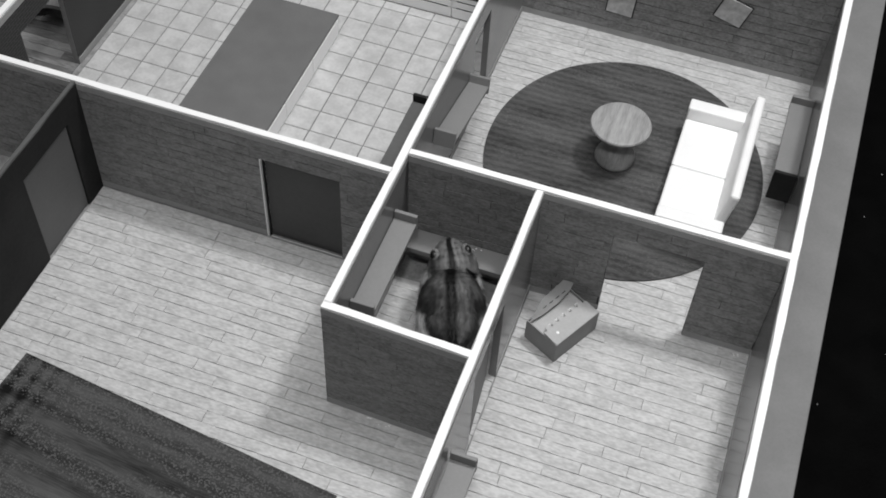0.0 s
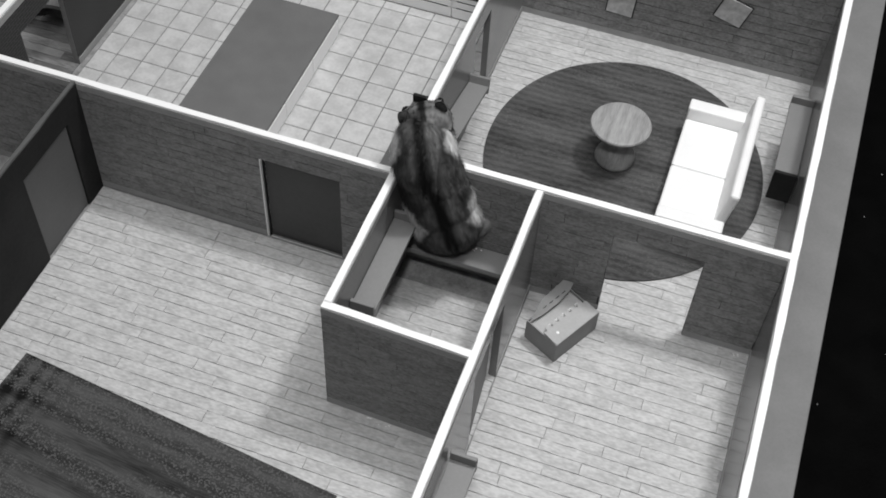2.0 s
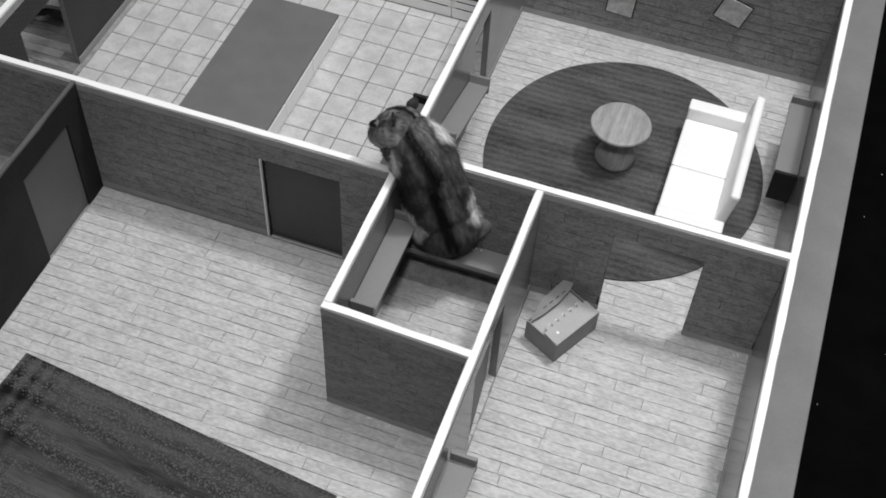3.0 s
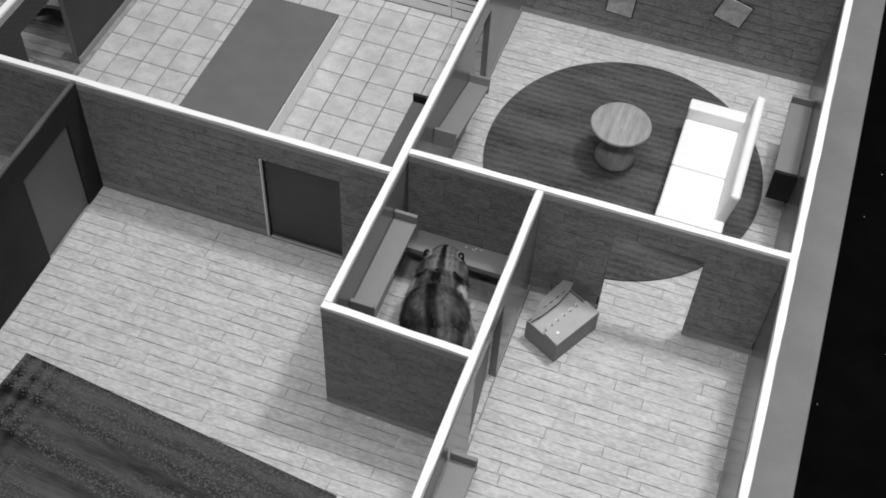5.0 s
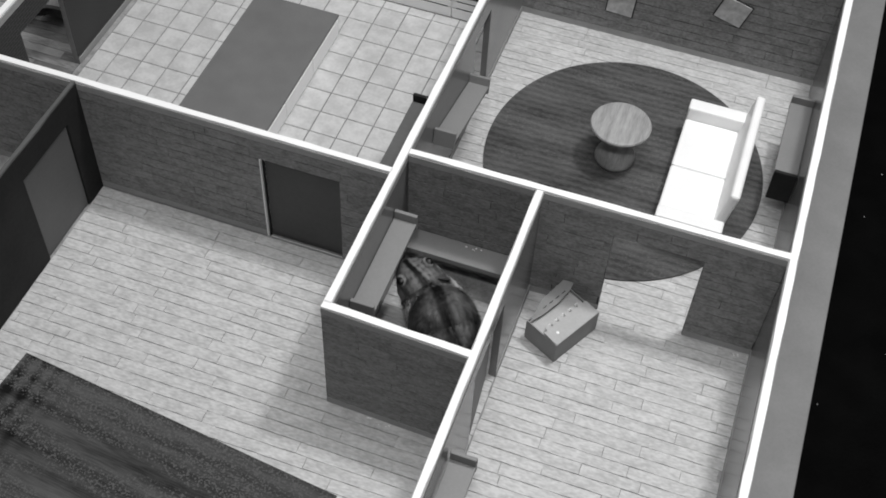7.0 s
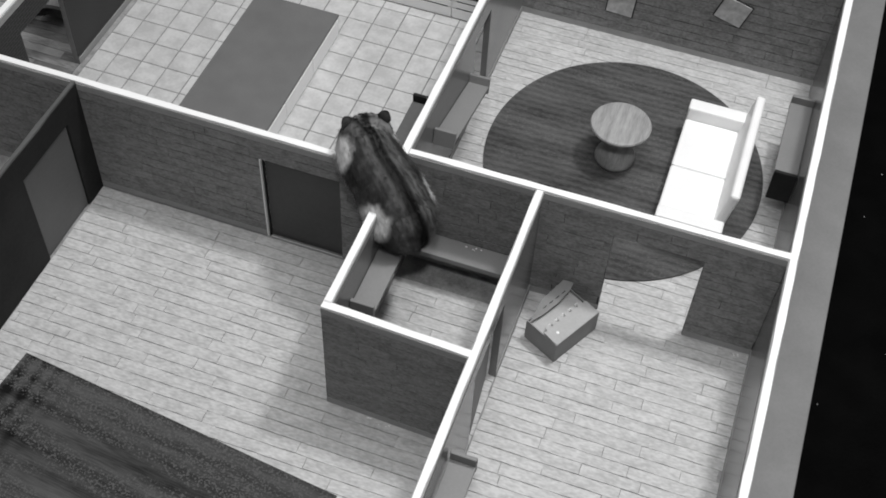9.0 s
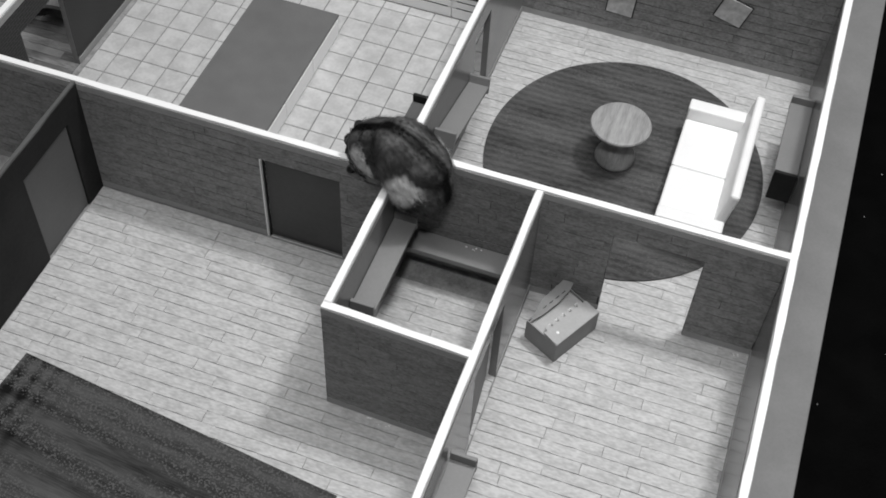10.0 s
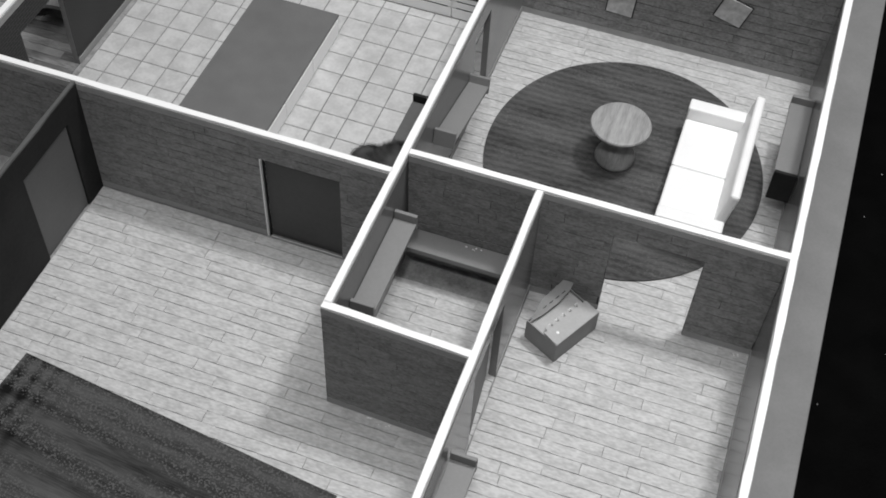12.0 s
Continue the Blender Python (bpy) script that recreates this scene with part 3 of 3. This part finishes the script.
def furry(name, rings, mat, parent, count, length, width, lift=0.30):
    """A skin with a coat of fine hairs combed towards the tail."""
    verts, faces = loft(rings)
    bm = bmesh.new()
    vs = [bm.verts.new(v) for v in verts]
    for f in faces:
        bm.faces.new([vs[i] for i in f])
    bmesh.ops.recalc_face_normals(bm, faces=bm.faces)
    skin = [(f.calc_area(), f.normal.copy(), [v.co.copy() for v in f.verts]) for f in bm.faces]
    total = sum(s[0] for s in skin)
    for area, nrm, cs in skin:
        k = count * area / total
        k = int(k) + (fur_rng.random() < k - int(k))
        for _ in range(k):
            w = [fur_rng.random() + 0.05 for _ in cs]
            s = sum(w)
            p = sum((c * (a / s) for c, a in zip(cs, w)), Vector())
            d = Vector((fur_rng.gauss(0, 0.3), -1, fur_rng.gauss(0, 0.3)))
            d = d - nrm * d.dot(nrm)
            d = (d.normalized() if d.length > 0.05 else Vector((1, 0, 0))) + nrm * (lift + fur_rng.gauss(0, 0.13))
            d.normalize()
            side = d.cross(nrm).normalized() * width * (0.6 + 0.8 * fur_rng.random())
            ln = length * (0.6 + 0.7 * fur_rng.random())
            q = p - nrm * 0.0004
            mid = q + d * ln * 0.55 + nrm * 0.0002
            a, b = bm.verts.new(q - side), bm.verts.new(q + side)
            c, e = bm.verts.new(mid + side * 0.6), bm.verts.new(mid - side * 0.6)
            tip = bm.verts.new(q + d * ln)
            bm.faces.new((a, b, c, e))
            bm.faces.new((e, c, tip))
    me = bpy.data.meshes.new(name)
    bm.to_mesh(me)
    bm.free()
    me.materials.append(mat)
    me.polygons.foreach_set("use_smooth", [True] * len(me.polygons))
    ob = new(name, me)
    ob.parent = parent
    return ob


def blob(name, rings, mat, parent, m, label=""):
    verts, faces = loft(rings, 14)
    bm = bmesh.new()
    vs = [bm.verts.new(v) for v in verts]
    for f in faces:
        bm.faces.new([vs[i] for i in f])
    ob = part(name, bm, mat, parent, label, smooth=True)
    ob.matrix_local = m
    return ob


def paw(name, parent, m, leg, foot, toes):
    """A short furred limb ending in a bare foot with toes, as one limb mesh and a foot mesh below it."""
    limb = furry(name, egg(*leg, steps=9), M_PALEFUR, parent, 2200, 0.0048, 0.00013, 0.2)
    limb.matrix_local = m
    bm = bmesh.new()
    verts, faces = loft(egg(*foot, steps=8), 12)
    vs = [bm.verts.new(v) for v in verts]
    for f in faces:
        bm.faces.new([vs[i] for i in f])
    for k in range(toes):
        off = Vector(((k - (toes - 1) / 2) * foot[0] * 0.62, foot[1] * 0.95, -0.0002))
        tv, tf = loft(egg(foot[0] * 0.26, foot[1] * 0.38, foot[2] * 0.55, steps=6), 8)
        ts = [bm.verts.new(v + off) for v in tv]
        for f in tf:
            bm.faces.new([ts[i] for i in f])
    return limb, bm


HIND = []


def hind_pose(s, back, splay=0.0):
    """A hind leg, tucked under the hip (0) or stretched out behind (1); a splayed one points out to the side."""
    return pose(s * (0.0138 - 0.0048 * back + 0.0115 * splay), -0.0060 - 0.0150 * back - 0.0120 * splay, -0.0050 - 0.0040 * back + 0.0040 * splay,
                8 - 135 * back, 0, s * (-10 * (1 - back) - 115 * splay))


hamster = tagged(new("hamster"), "dwarf hamster with dark striped fur and pale flanks", "hamster")
rump = furry("rump", egg(0.0250, 0.0265, 0.0212, 18), M_HAUNCHFUR, hamster, 11000, 0.0056, 0.00015, 0.27)
loin = furry("loin", egg(0.0244, 0.0340, 0.0208, 20), M_LOINFUR, hamster, 11000, 0.0056, 0.00015, 0.27)
belly = furry("belly", egg(0.0224, 0.0350, 0.0196, 20), M_FUR, hamster, 11000, 0.0056, 0.00015, 0.27)
chest = furry("chest", egg(0.0220, 0.0300, 0.0188, 20), M_CHESTFUR, hamster, 10000, 0.0054, 0.00015, 0.27)
neck = furry("neck", egg(0.0190, 0.0190, 0.0160, 16), M_FUR, hamster, 7000, 0.0046, 0.00015, 0.30)
head = furry("head", [(-0.0170, 0.0060, 0.0060, 0), (-0.0145, 0.0120, 0.0105, 0), (-0.0090, 0.0165, 0.0138, 0.0003), (-0.0020, 0.0178, 0.0148, 0.0004),
                      (0.0040, 0.0168, 0.0138, 0), (0.0095, 0.0138, 0.0118, -0.0010), (0.0140, 0.0108, 0.0096, -0.0020), (0.0175, 0.0078, 0.0074, -0.0028),
                      (0.0198, 0.0048, 0.0048, -0.0032), (0.0208, 0.0020, 0.0020, -0.0032)], M_HEADFUR, hamster, 8000, 0.0032, 0.00013, 0.24)
tail = furry("tail", egg(0.0022, 0.0055, 0.0022, 8), M_PALEFUR, hamster, 250, 0.0025, 0.0002)
tail.matrix_local = pose(0, -0.0250, -0.0040, 20, 0, 0)

for s in (-1, 1):
    # ears: cupped discs
    bm = bmesh.new()
    rings = []
    for r, dz in ((0.0, 0.0012), (0.35, 0.0009), (0.7, 0.0003), (0.92, 0.0), (1.0, 0.0004)):
        rings.append([bm.verts.new((r * 0.0048 * math.cos(2 * math.pi * i / 16) * (1 - 0.35 * max(0.0, math.sin(2 * math.pi * i / 16))), -1.6 * dz, 0.0032 + r * 0.0054 * math.sin(2 * math.pi * i / 16))) for i in range(16)])
    for a, b in zip(rings, rings[1:]):
        for i in range(16):
            bm.faces.new((a[i], a[(i + 1) % 16], b[(i + 1) % 16], b[i]))
    bmesh.ops.remove_doubles(bm, verts=bm.verts, dist=0.00005)
    bmesh.ops.solidify(bm, geom=list(bm.faces), thickness=0.0006)
    ear = part("ear", bm, M_EAR, head, "thin grey ear", smooth=True)
    ear.matrix_local = pose(s * 0.0120, -0.0060, 0.0102, 14, s * 34, s * -30)
    blob("eye", egg(0.0031, 0.0036, 0.0031, 8), M_EYE, head, pose(s * 0.0114, 0.0082, 0.0080, 0, 0, 0), "glossy black eye")
    blob("eyelid", egg(0.0036, 0.0050, 0.0036, 8), M_EYELID, head, pose(s * 0.0104, 0.0076, 0.0072, 0, 0, 0), "pale fur ring round the eye")
    for k in range(4):
        bm = bmesh.new()
        a = Vector((s * 0.0060, 0.0180, -0.0040 + 0.0006 * k))
        prev = None
        for j in range(6):
            u = j / 5
            c = a + Vector((s * 0.013 * u, -0.0030 * u + 0.002 * u * (k - 1.5), 0.0035 * u * (k - 1.2) * 0.6 - 0.002 * u * u))
            w = 0.00007 * (1.1 - u)
            ring = [bm.verts.new(c + Vector((0, w * math.cos(q), w * math.sin(q)))) for q in (0, 2.1, 4.2)]
            if prev:
                for i in range(3):
                    bm.faces.new((prev[i], prev[(i + 1) % 3], ring[(i + 1) % 3], ring[i]))
            prev = ring
        part("whisker", bm, M_SKIN, head)
    limb, foot = paw("front_leg", chest, pose(s * 0.0142, 0.0012, -0.0080, -52, 0, s * 4), (0.0066, 0.0145, 0.0072), (0.0026, 0.0040, 0.0018), 4)
    f = part("paw", foot, M_SKIN, limb, "pale bare paw", smooth=True)
    f.matrix_local = pose(0, 0.0155, -0.0010, 25, 0, 0)
    limb, foot = paw("hind_leg", hamster, hind_pose(s, 0.0), (0.0090, 0.0145, 0.0098), (0.0032, 0.0062, 0.0020), 5)
    f = part("paw", foot, M_SKIN, limb, "pale bare hind foot", smooth=True)
    f.matrix_local = pose(s * -0.0020, 0.0100, -0.0080, -4, 0, s * -10)
    HIND.append((s, limb))
nose = blob("nose", egg(0.0014, 0.0012, 0.0011, 7), M_EAR, head, pose(0, 0.0212, -0.0030))


# ---------------------------------------------------------------- pieces: planks of walls and floor, tiles
edge_rng = random.Random(21)


def slab_mesh(cache, name, lx, ly, lz, mat, bevel, wobble):
    """A thin slab with chamfered, slightly wavy edges, centred, shared between alike pieces."""
    key = (name, round(lx, 3), round(ly, 4), round(lz, 5), edge_rng.randrange(4) if wobble else 0)
    if key not in cache:
        bm = bmesh.new()
        a, b = lx / 2, ly / 2
        outline = [(-a, -b), (a, -b), (a, b), (-a, b)]
        if wobble:
            n = max(3, int(lx / 0.006))
            j = lambda: edge_rng.uniform(-wobble, wobble)
            outline = [(-a + 2 * a * i / n + (j() if i in (0, n) else 0), -b + j()) for i in range(n + 1)]
            outline += [(a + j(), 0.0)] + [(a - 2 * a * i / n + (j() if i in (0, n) else 0), b + j()) for i in range(n + 1)] + [(-a + j(), 0.0)]
        lo = [bm.verts.new((x, y, 0)) for x, y in outline]
        hi = [bm.verts.new((x - math.copysign(bevel, x), y - math.copysign(bevel, y) if abs(y) > bevel else y, lz)) for x, y in outline]
        bm.faces.new(hi)
        for i in range(len(lo)):
            k = (i + 1) % len(lo)
            bm.faces.new((lo[i], lo[k], hi[k], hi[i]))
        cache[key] = mesh_of(name, bm, mat)
    return cache[key]


CACHE = {}


def lay(name, mat, parent, m, lx, ly, lz, bevel, wobble=0.0):
    ob = new(name, slab_mesh(CACHE, name, lx, ly, lz, mat, bevel, wobble))
    ob.parent = parent
    ob.matrix_local = m
    return ob


def wall_planks(job, rng):
    ob, length, height, openings, p0, p1 = job
    z0, z1, rows = 0.0064, height - 0.0077, 11
    pitch = (z1 - z0) / rows
    tilt = 90 if p0 < 0 else -90
    for r in range(rows):
        za, zb = z0 + r * pitch, z0 + (r + 1) * pitch
        mid = (za + zb) / 2
        cuts = [(o[0], o[1]) for o in openings if o[2] > mid + 0.003]
        for a, b in spans(0.0003, length - 0.0003, cuts):
            x = a - rng.random() * 0.03
            while x < b:
                e = x + rng.choice((0.026, 0.034, 0.042, 0.050))
                s0, s1 = max(x, a), min(e, b)
                if s1 - s0 > 0.0012:
                    lx = s1 - s0 - rng.choice((0.0000, 0.0000, 0.0001, 0.0004))
                    lay("plank", M_WALLPLANK, ob, pose((s0 + s1) / 2, p0 + 0.0005 if p0 < 0 else p0, mid, tilt, 0, 0), lx, pitch - rng.choice((0.0002, 0.0004, 0.0006, 0.0008)), 0.0005, 0.00010, 0.00026)
                x = e


rng = random.Random(4)
for job in PIECES:
    wall_planks(job, rng)


def floor_planks(sheet_ob, x0, x1, y0, y1, pitch=0.0089, mat=None, name="plank"):
    rows = int((y1 - y0) / pitch) + 1
    for r in range(rows):
        ya, yb = y0 + r * pitch, min(y0 + (r + 1) * pitch, y1)
        x = x0 - rng.random() * 0.05
        while x < x1:
            e = x + rng.choice((0.040, 0.052, 0.060, 0.068))
            s0, s1 = max(x, x0), min(e, x1)
            x = e
            if s1 - s0 < 0.003 or yb - ya < 0.002:
                continue
            lay(name, mat or M_PLANK, sheet_ob, pose((s0 + s1) / 2, (ya + yb) / 2, -0.0005), s1 - s0 - rng.choice((0.0000, 0.0000, 0.0001, 0.0005)), yb - ya - (rng.choice((0.0003, 0.0005)) if r % 2 else rng.choice((0.0001, 0.0002))), 0.0008, 0.00010, 0.00026)


floor_planks(floor_large, -0.2352, 0.0995, -0.15, 0.1185)      # large room and closet
floor_planks(floor_small, 0.1003, 0.2625, -0.10, 0.1390)       # room with the carton
floor_planks(floor_living, 0.0045, 0.2620, 0.1390, 0.4330)      # living room
# the boards below carry that room's shade in their colour
floor_planks(floor_far, -0.43, -0.3210, 0.1236, 0.36, 0.0089, M_SHADEDPLANK, "floorboard")        # beyond the far doorway

TILE, ROW = 0.02314, 0.02312
for i in range(-1, 14):
    for j in range(-7, 6):
        cx, cy = -0.3088 + TILE * i, 0.2746 + ROW * (j + 0.5)
        xa, xb = max(cx - TILE / 2, -0.3150), min(cx + TILE / 2, -0.0012)
        ya, yb = max(cy - ROW / 2, 0.1240), min(cy + ROW / 2, 0.4004)
        if xb - xa < 0.003 or yb - ya < 0.003:
            continue
        lay("tile", M_TILE, tile_floor, pose((xa + xb) / 2, (ya + yb) / 2, 0.0004), xb - xa - 0.00075, yb - ya - 0.00075, 0.0006, 0.0002, 0.00018)


# ---------------------------------------------------------------- what moves
def frame_of(place, forward, back):
    """A pose at place with y along forward and z near back."""
    y = Vector(forward).normalized()
    x = y.cross(Vector(back)).normalized()
    z = x.cross(y)
    return Matrix(((x.x, y.x, z.x, place.x), (x.y, y.y, z.y, place.y), (x.z, y.z, z.z, place.z), (0, 0, 0, 1)))


def spine(t, rump_at, chest_at, head_at, nose_at, back, crown=None):
    """Poses of rump, loin, belly, chest, neck and head from the middles of rump, chest and head and the nose, in millimetres, and the way its back faces."""
    r, c, h, n = (Vector(p) * 0.001 for p in (rump_at, chest_at, head_at, nose_at))
    b = Vector(back)
    a = (c - r).normalized()
    nod = (n - h).normalized()
    lift = (b - a * b.dot(a)).normalized() * max(0.0, 0.048 - (c - r).length) * 0.35
    m1, m2 = r.lerp(c, 0.34) + lift, r.lerp(c, 0.70) + lift * 0.9
    k = c.lerp(h, 0.55)
    return (t, frame_of(r, m1 - r + a * 0.01, b), frame_of(m1, m2 - r, b), frame_of(m2, c - m1, b),
            frame_of(c, a + 0.8 * (h - c).normalized(), b), frame_of(k, h - c, b), frame_of(h, nod, Vector(crown) if crown else b))


def motions():
    keys = [
        spine(0.0, (65, 65, 26), (56, 88, 36), (51, 104, 48), (43, 118, 56), (0.18, -0.60, 0.78)),
        spine(0.3, (60, 68, 28), (50, 94, 48), (38, 109, 66), (26, 117, 78), (0.18, -0.60, 0.78)),
        spine(0.5, (51, 75, 30), (42, 98, 62), (26, 104, 86), (9, 108, 97), (0.32, -0.54, 0.78)),
        spine(0.7, (49, 77, 30), (37, 99, 68), (23, 108, 92), (8, 115, 104), (0.27, -0.56, 0.78)),
        spine(1.0, (48, 82, 30), (37, 100, 72), (27, 114, 98), (13, 127, 114), (0.23, -0.58, 0.78)),
        spine(1.2, (44, 95, 31), (32, 112, 78), (24, 124, 106), (14, 136, 122), (0.18, -0.60, 0.78)),
        spine(1.4, (35, 115, 38), (30, 116, 92), (24, 125, 120), (17, 138, 134), (0.18, -0.60, 0.78)),
        spine(1.6, (33, 123, 50), (26, 121, 107), (20, 130, 132), (14, 142, 142), (0.10, -0.62, 0.78)),
        spine(2.0, (37, 129, 65), (20, 128, 122), (15, 144, 137), (7, 164, 130), (0.09, -0.63, 0.77)),
        spine(2.3, (37, 128, 65), (19, 129, 122), (8, 141, 137), (-5, 156, 130), (0.09, -0.63, 0.77), (0.18, -0.28, 0.94)),
        spine(2.5, (37, 129, 65), (18, 128, 122), (-1, 135, 135), (-20, 142, 129), (0.13, -0.61, 0.78), (0.07, 0.29, 0.96)),
        spine(2.8, (37, 129, 65), (18, 128, 122), (-2, 133, 135), (-20, 134, 127), (0.13, -0.61, 0.78), (0.07, 0.29, 0.96)),
        spine(3.0, (37, 128, 64), (19, 128, 121), (-2, 133, 135), (-19, 134, 128), (0.10, -0.62, 0.78), (0.07, 0.29, 0.96)),
        spine(3.2, (38, 122, 54), (25, 122, 110), (15, 135, 131), (6, 150, 141), (0.18, -0.60, 0.78)),
        spine(3.7, (44, 100, 32), (32, 114, 72), (24, 127, 96), (18, 137, 108), (0.18, -0.60, 0.78)),
        spine(4.3, (56, 65, 26), (48, 83, 42), (43, 102, 54), (40, 116, 58), (0.18, -0.60, 0.78)),
        spine(4.8, (56, 61, 24), (50, 75, 36), (47, 99, 46), (45, 115, 50), (0.03, -0.47, 0.88)),
        spine(5.2, (56, 61, 24), (50, 75, 36), (44, 99, 46), (39, 115, 50), (0.03, -0.47, 0.88)),
        spine(5.5, (53, 63, 24), (45, 80, 38), (38, 101, 50), (33, 118, 56), (0.12, -0.44, 0.89)),
        spine(5.8, (50, 66, 25), (43, 86, 42), (43, 107, 55), (42, 122, 60), (0.12, -0.44, 0.89)),
        spine(6.0, (55, 60, 24), (49, 74, 34), (42, 93, 44), (33, 106, 48), (0.12, -0.44, 0.89)),
        spine(6.2, (51, 60, 24), (51, 75, 32), (54, 96, 38), (55, 111, 38), (0.00, -0.39, 0.92)),
        spine(6.5, (41, 65, 24), (53, 81, 30), (67, 96, 34), (78, 103, 26), (-0.21, -0.29, 0.93)),
        spine(6.7, (54, 63, 24), (53, 80, 32), (43, 86, 42), (32, 94, 46), (0.09, -0.36, 0.93)),
        spine(6.8, (62, 62, 24), (54, 77, 33), (38, 83, 42), (24, 88, 48), (0.18, -0.33, 0.93)),
        spine(7.0, (62, 62, 24), (52, 73, 34), (35, 85, 44), (18, 95, 52), (0.21, -0.41, 0.89)),
        spine(7.2, (56, 68, 26), (44, 87, 48), (31, 99, 68), (21, 109, 78), (0.20, -0.51, 0.84)),
        spine(7.6, (41, 99, 32), (29, 111, 74), (19, 120, 104), (9, 129, 118), (0.18, -0.60, 0.78)),
        spine(8.2, (26, 111, 58), (8, 112, 116), (-7, 125, 130), (-25, 139, 126), (0.44, -0.48, 0.76)),
        spine(8.8, (14, 100, 92), (-14, 112, 122), (-26, 125, 130), (-43, 133, 120), (0.58, -0.34, 0.74), (0.35, -0.25, 0.90)),
        spine(9.0, (14, 100, 92), (-12, 113, 121), (-21, 127, 128), (-32, 144, 116), (0.58, -0.34, 0.74), (0.22, -0.35, 0.90)),
        spine(9.4, (13, 101, 95), (-7, 117, 121), (-14, 132, 129), (-25, 150, 117), (0.56, -0.36, 0.75), (0.22, -0.35, 0.90)),
        spine(9.5, (17, 111, 98), (-1, 123, 116), (-10, 134, 122), (-20, 150, 110), (0.55, -0.22, 0.81)),
        spine(9.6, (18, 112, 102), (-3, 124, 122), (-21, 136, 122), (-38, 150, 108), (0.72, 0.06, 0.69)),
        spine(9.8, (18, 121, 109), (-4, 126, 120), (-22, 132, 109), (-36, 132, 95), (0.36, -0.20, 0.91)),
        spine(10.2, (18, 122, 109), (-4, 126, 120), (-22, 130, 108), (-35, 129, 94), (0.36, -0.20, 0.91)),
        spine(10.6, (18, 122, 109), (-5, 127, 119), (-22, 130, 107), (-33, 129, 92), (0.36, -0.20, 0.91)),
        spine(11.0, (12, 126, 105), (-9, 131, 112), (-25, 132, 97), (-34, 133, 83), (0.35, 0.16, 0.92)),
        spine(11.2, (12, 129, 109), (-14, 143, 104), (-28, 140, 90), (-35, 139, 76), (0.24, 0.33, 0.91)),
        spine(11.4, (4, 139, 103), (-22, 153, 86), (-32, 153, 66), (-38, 149, 52), (0.11, 0.43, 0.90)),
        spine(11.6, (-12, 162, 96), (-33, 175, 70), (-39, 169, 48), (-41, 162, 32), (0.16, 0.31, 0.94)),
        spine(11.8, (-19, 171, 70), (-35, 178, 46), (-41, 170, 30), (-43, 161, 20), (0.04, 0.33, 0.94)),
        spine(12.0, (-12, 159, 35), (-25, 157, 30), (-38, 152, 25), (-48, 148, 20), (-0.13, 0.56, 0.82)),
    ]
    walk(hamster, [(k[0], k[1]) for k in keys])
    for i, piece in enumerate((loin, belly, chest, neck, head)):
        walk(piece, [(k[0], k[1].inverted() @ k[2 + i]) for k in keys])
    splay = {1.0: 0.0, 1.3: 0.3, 1.6: 0.55, 3.0: 0.55, 3.3: 0.3, 3.6: 0.0}
    for s, leg in HIND:
        walk(leg, [(t, hind_pose(s, k, splay.get(t, 0.0) if s > 0 else 0.0)) for t, k in ((0.0, 0.0), (1.0, 0.1), (1.3, 0.1), (1.6, 0.1), (3.0, 0.1), (3.3, 0.1), (3.6, 0.1), (4.3, 0.0), (7.2, 0.1), (8.2, 0.3), (8.8, 0.0), (10.6, 0.0), (11.0, 0.3), (11.2, 0.6),
                                                     (11.4, 0.95), (11.7, 1.0), (11.9, 0.6), (12.0, 0.3))])


motions()
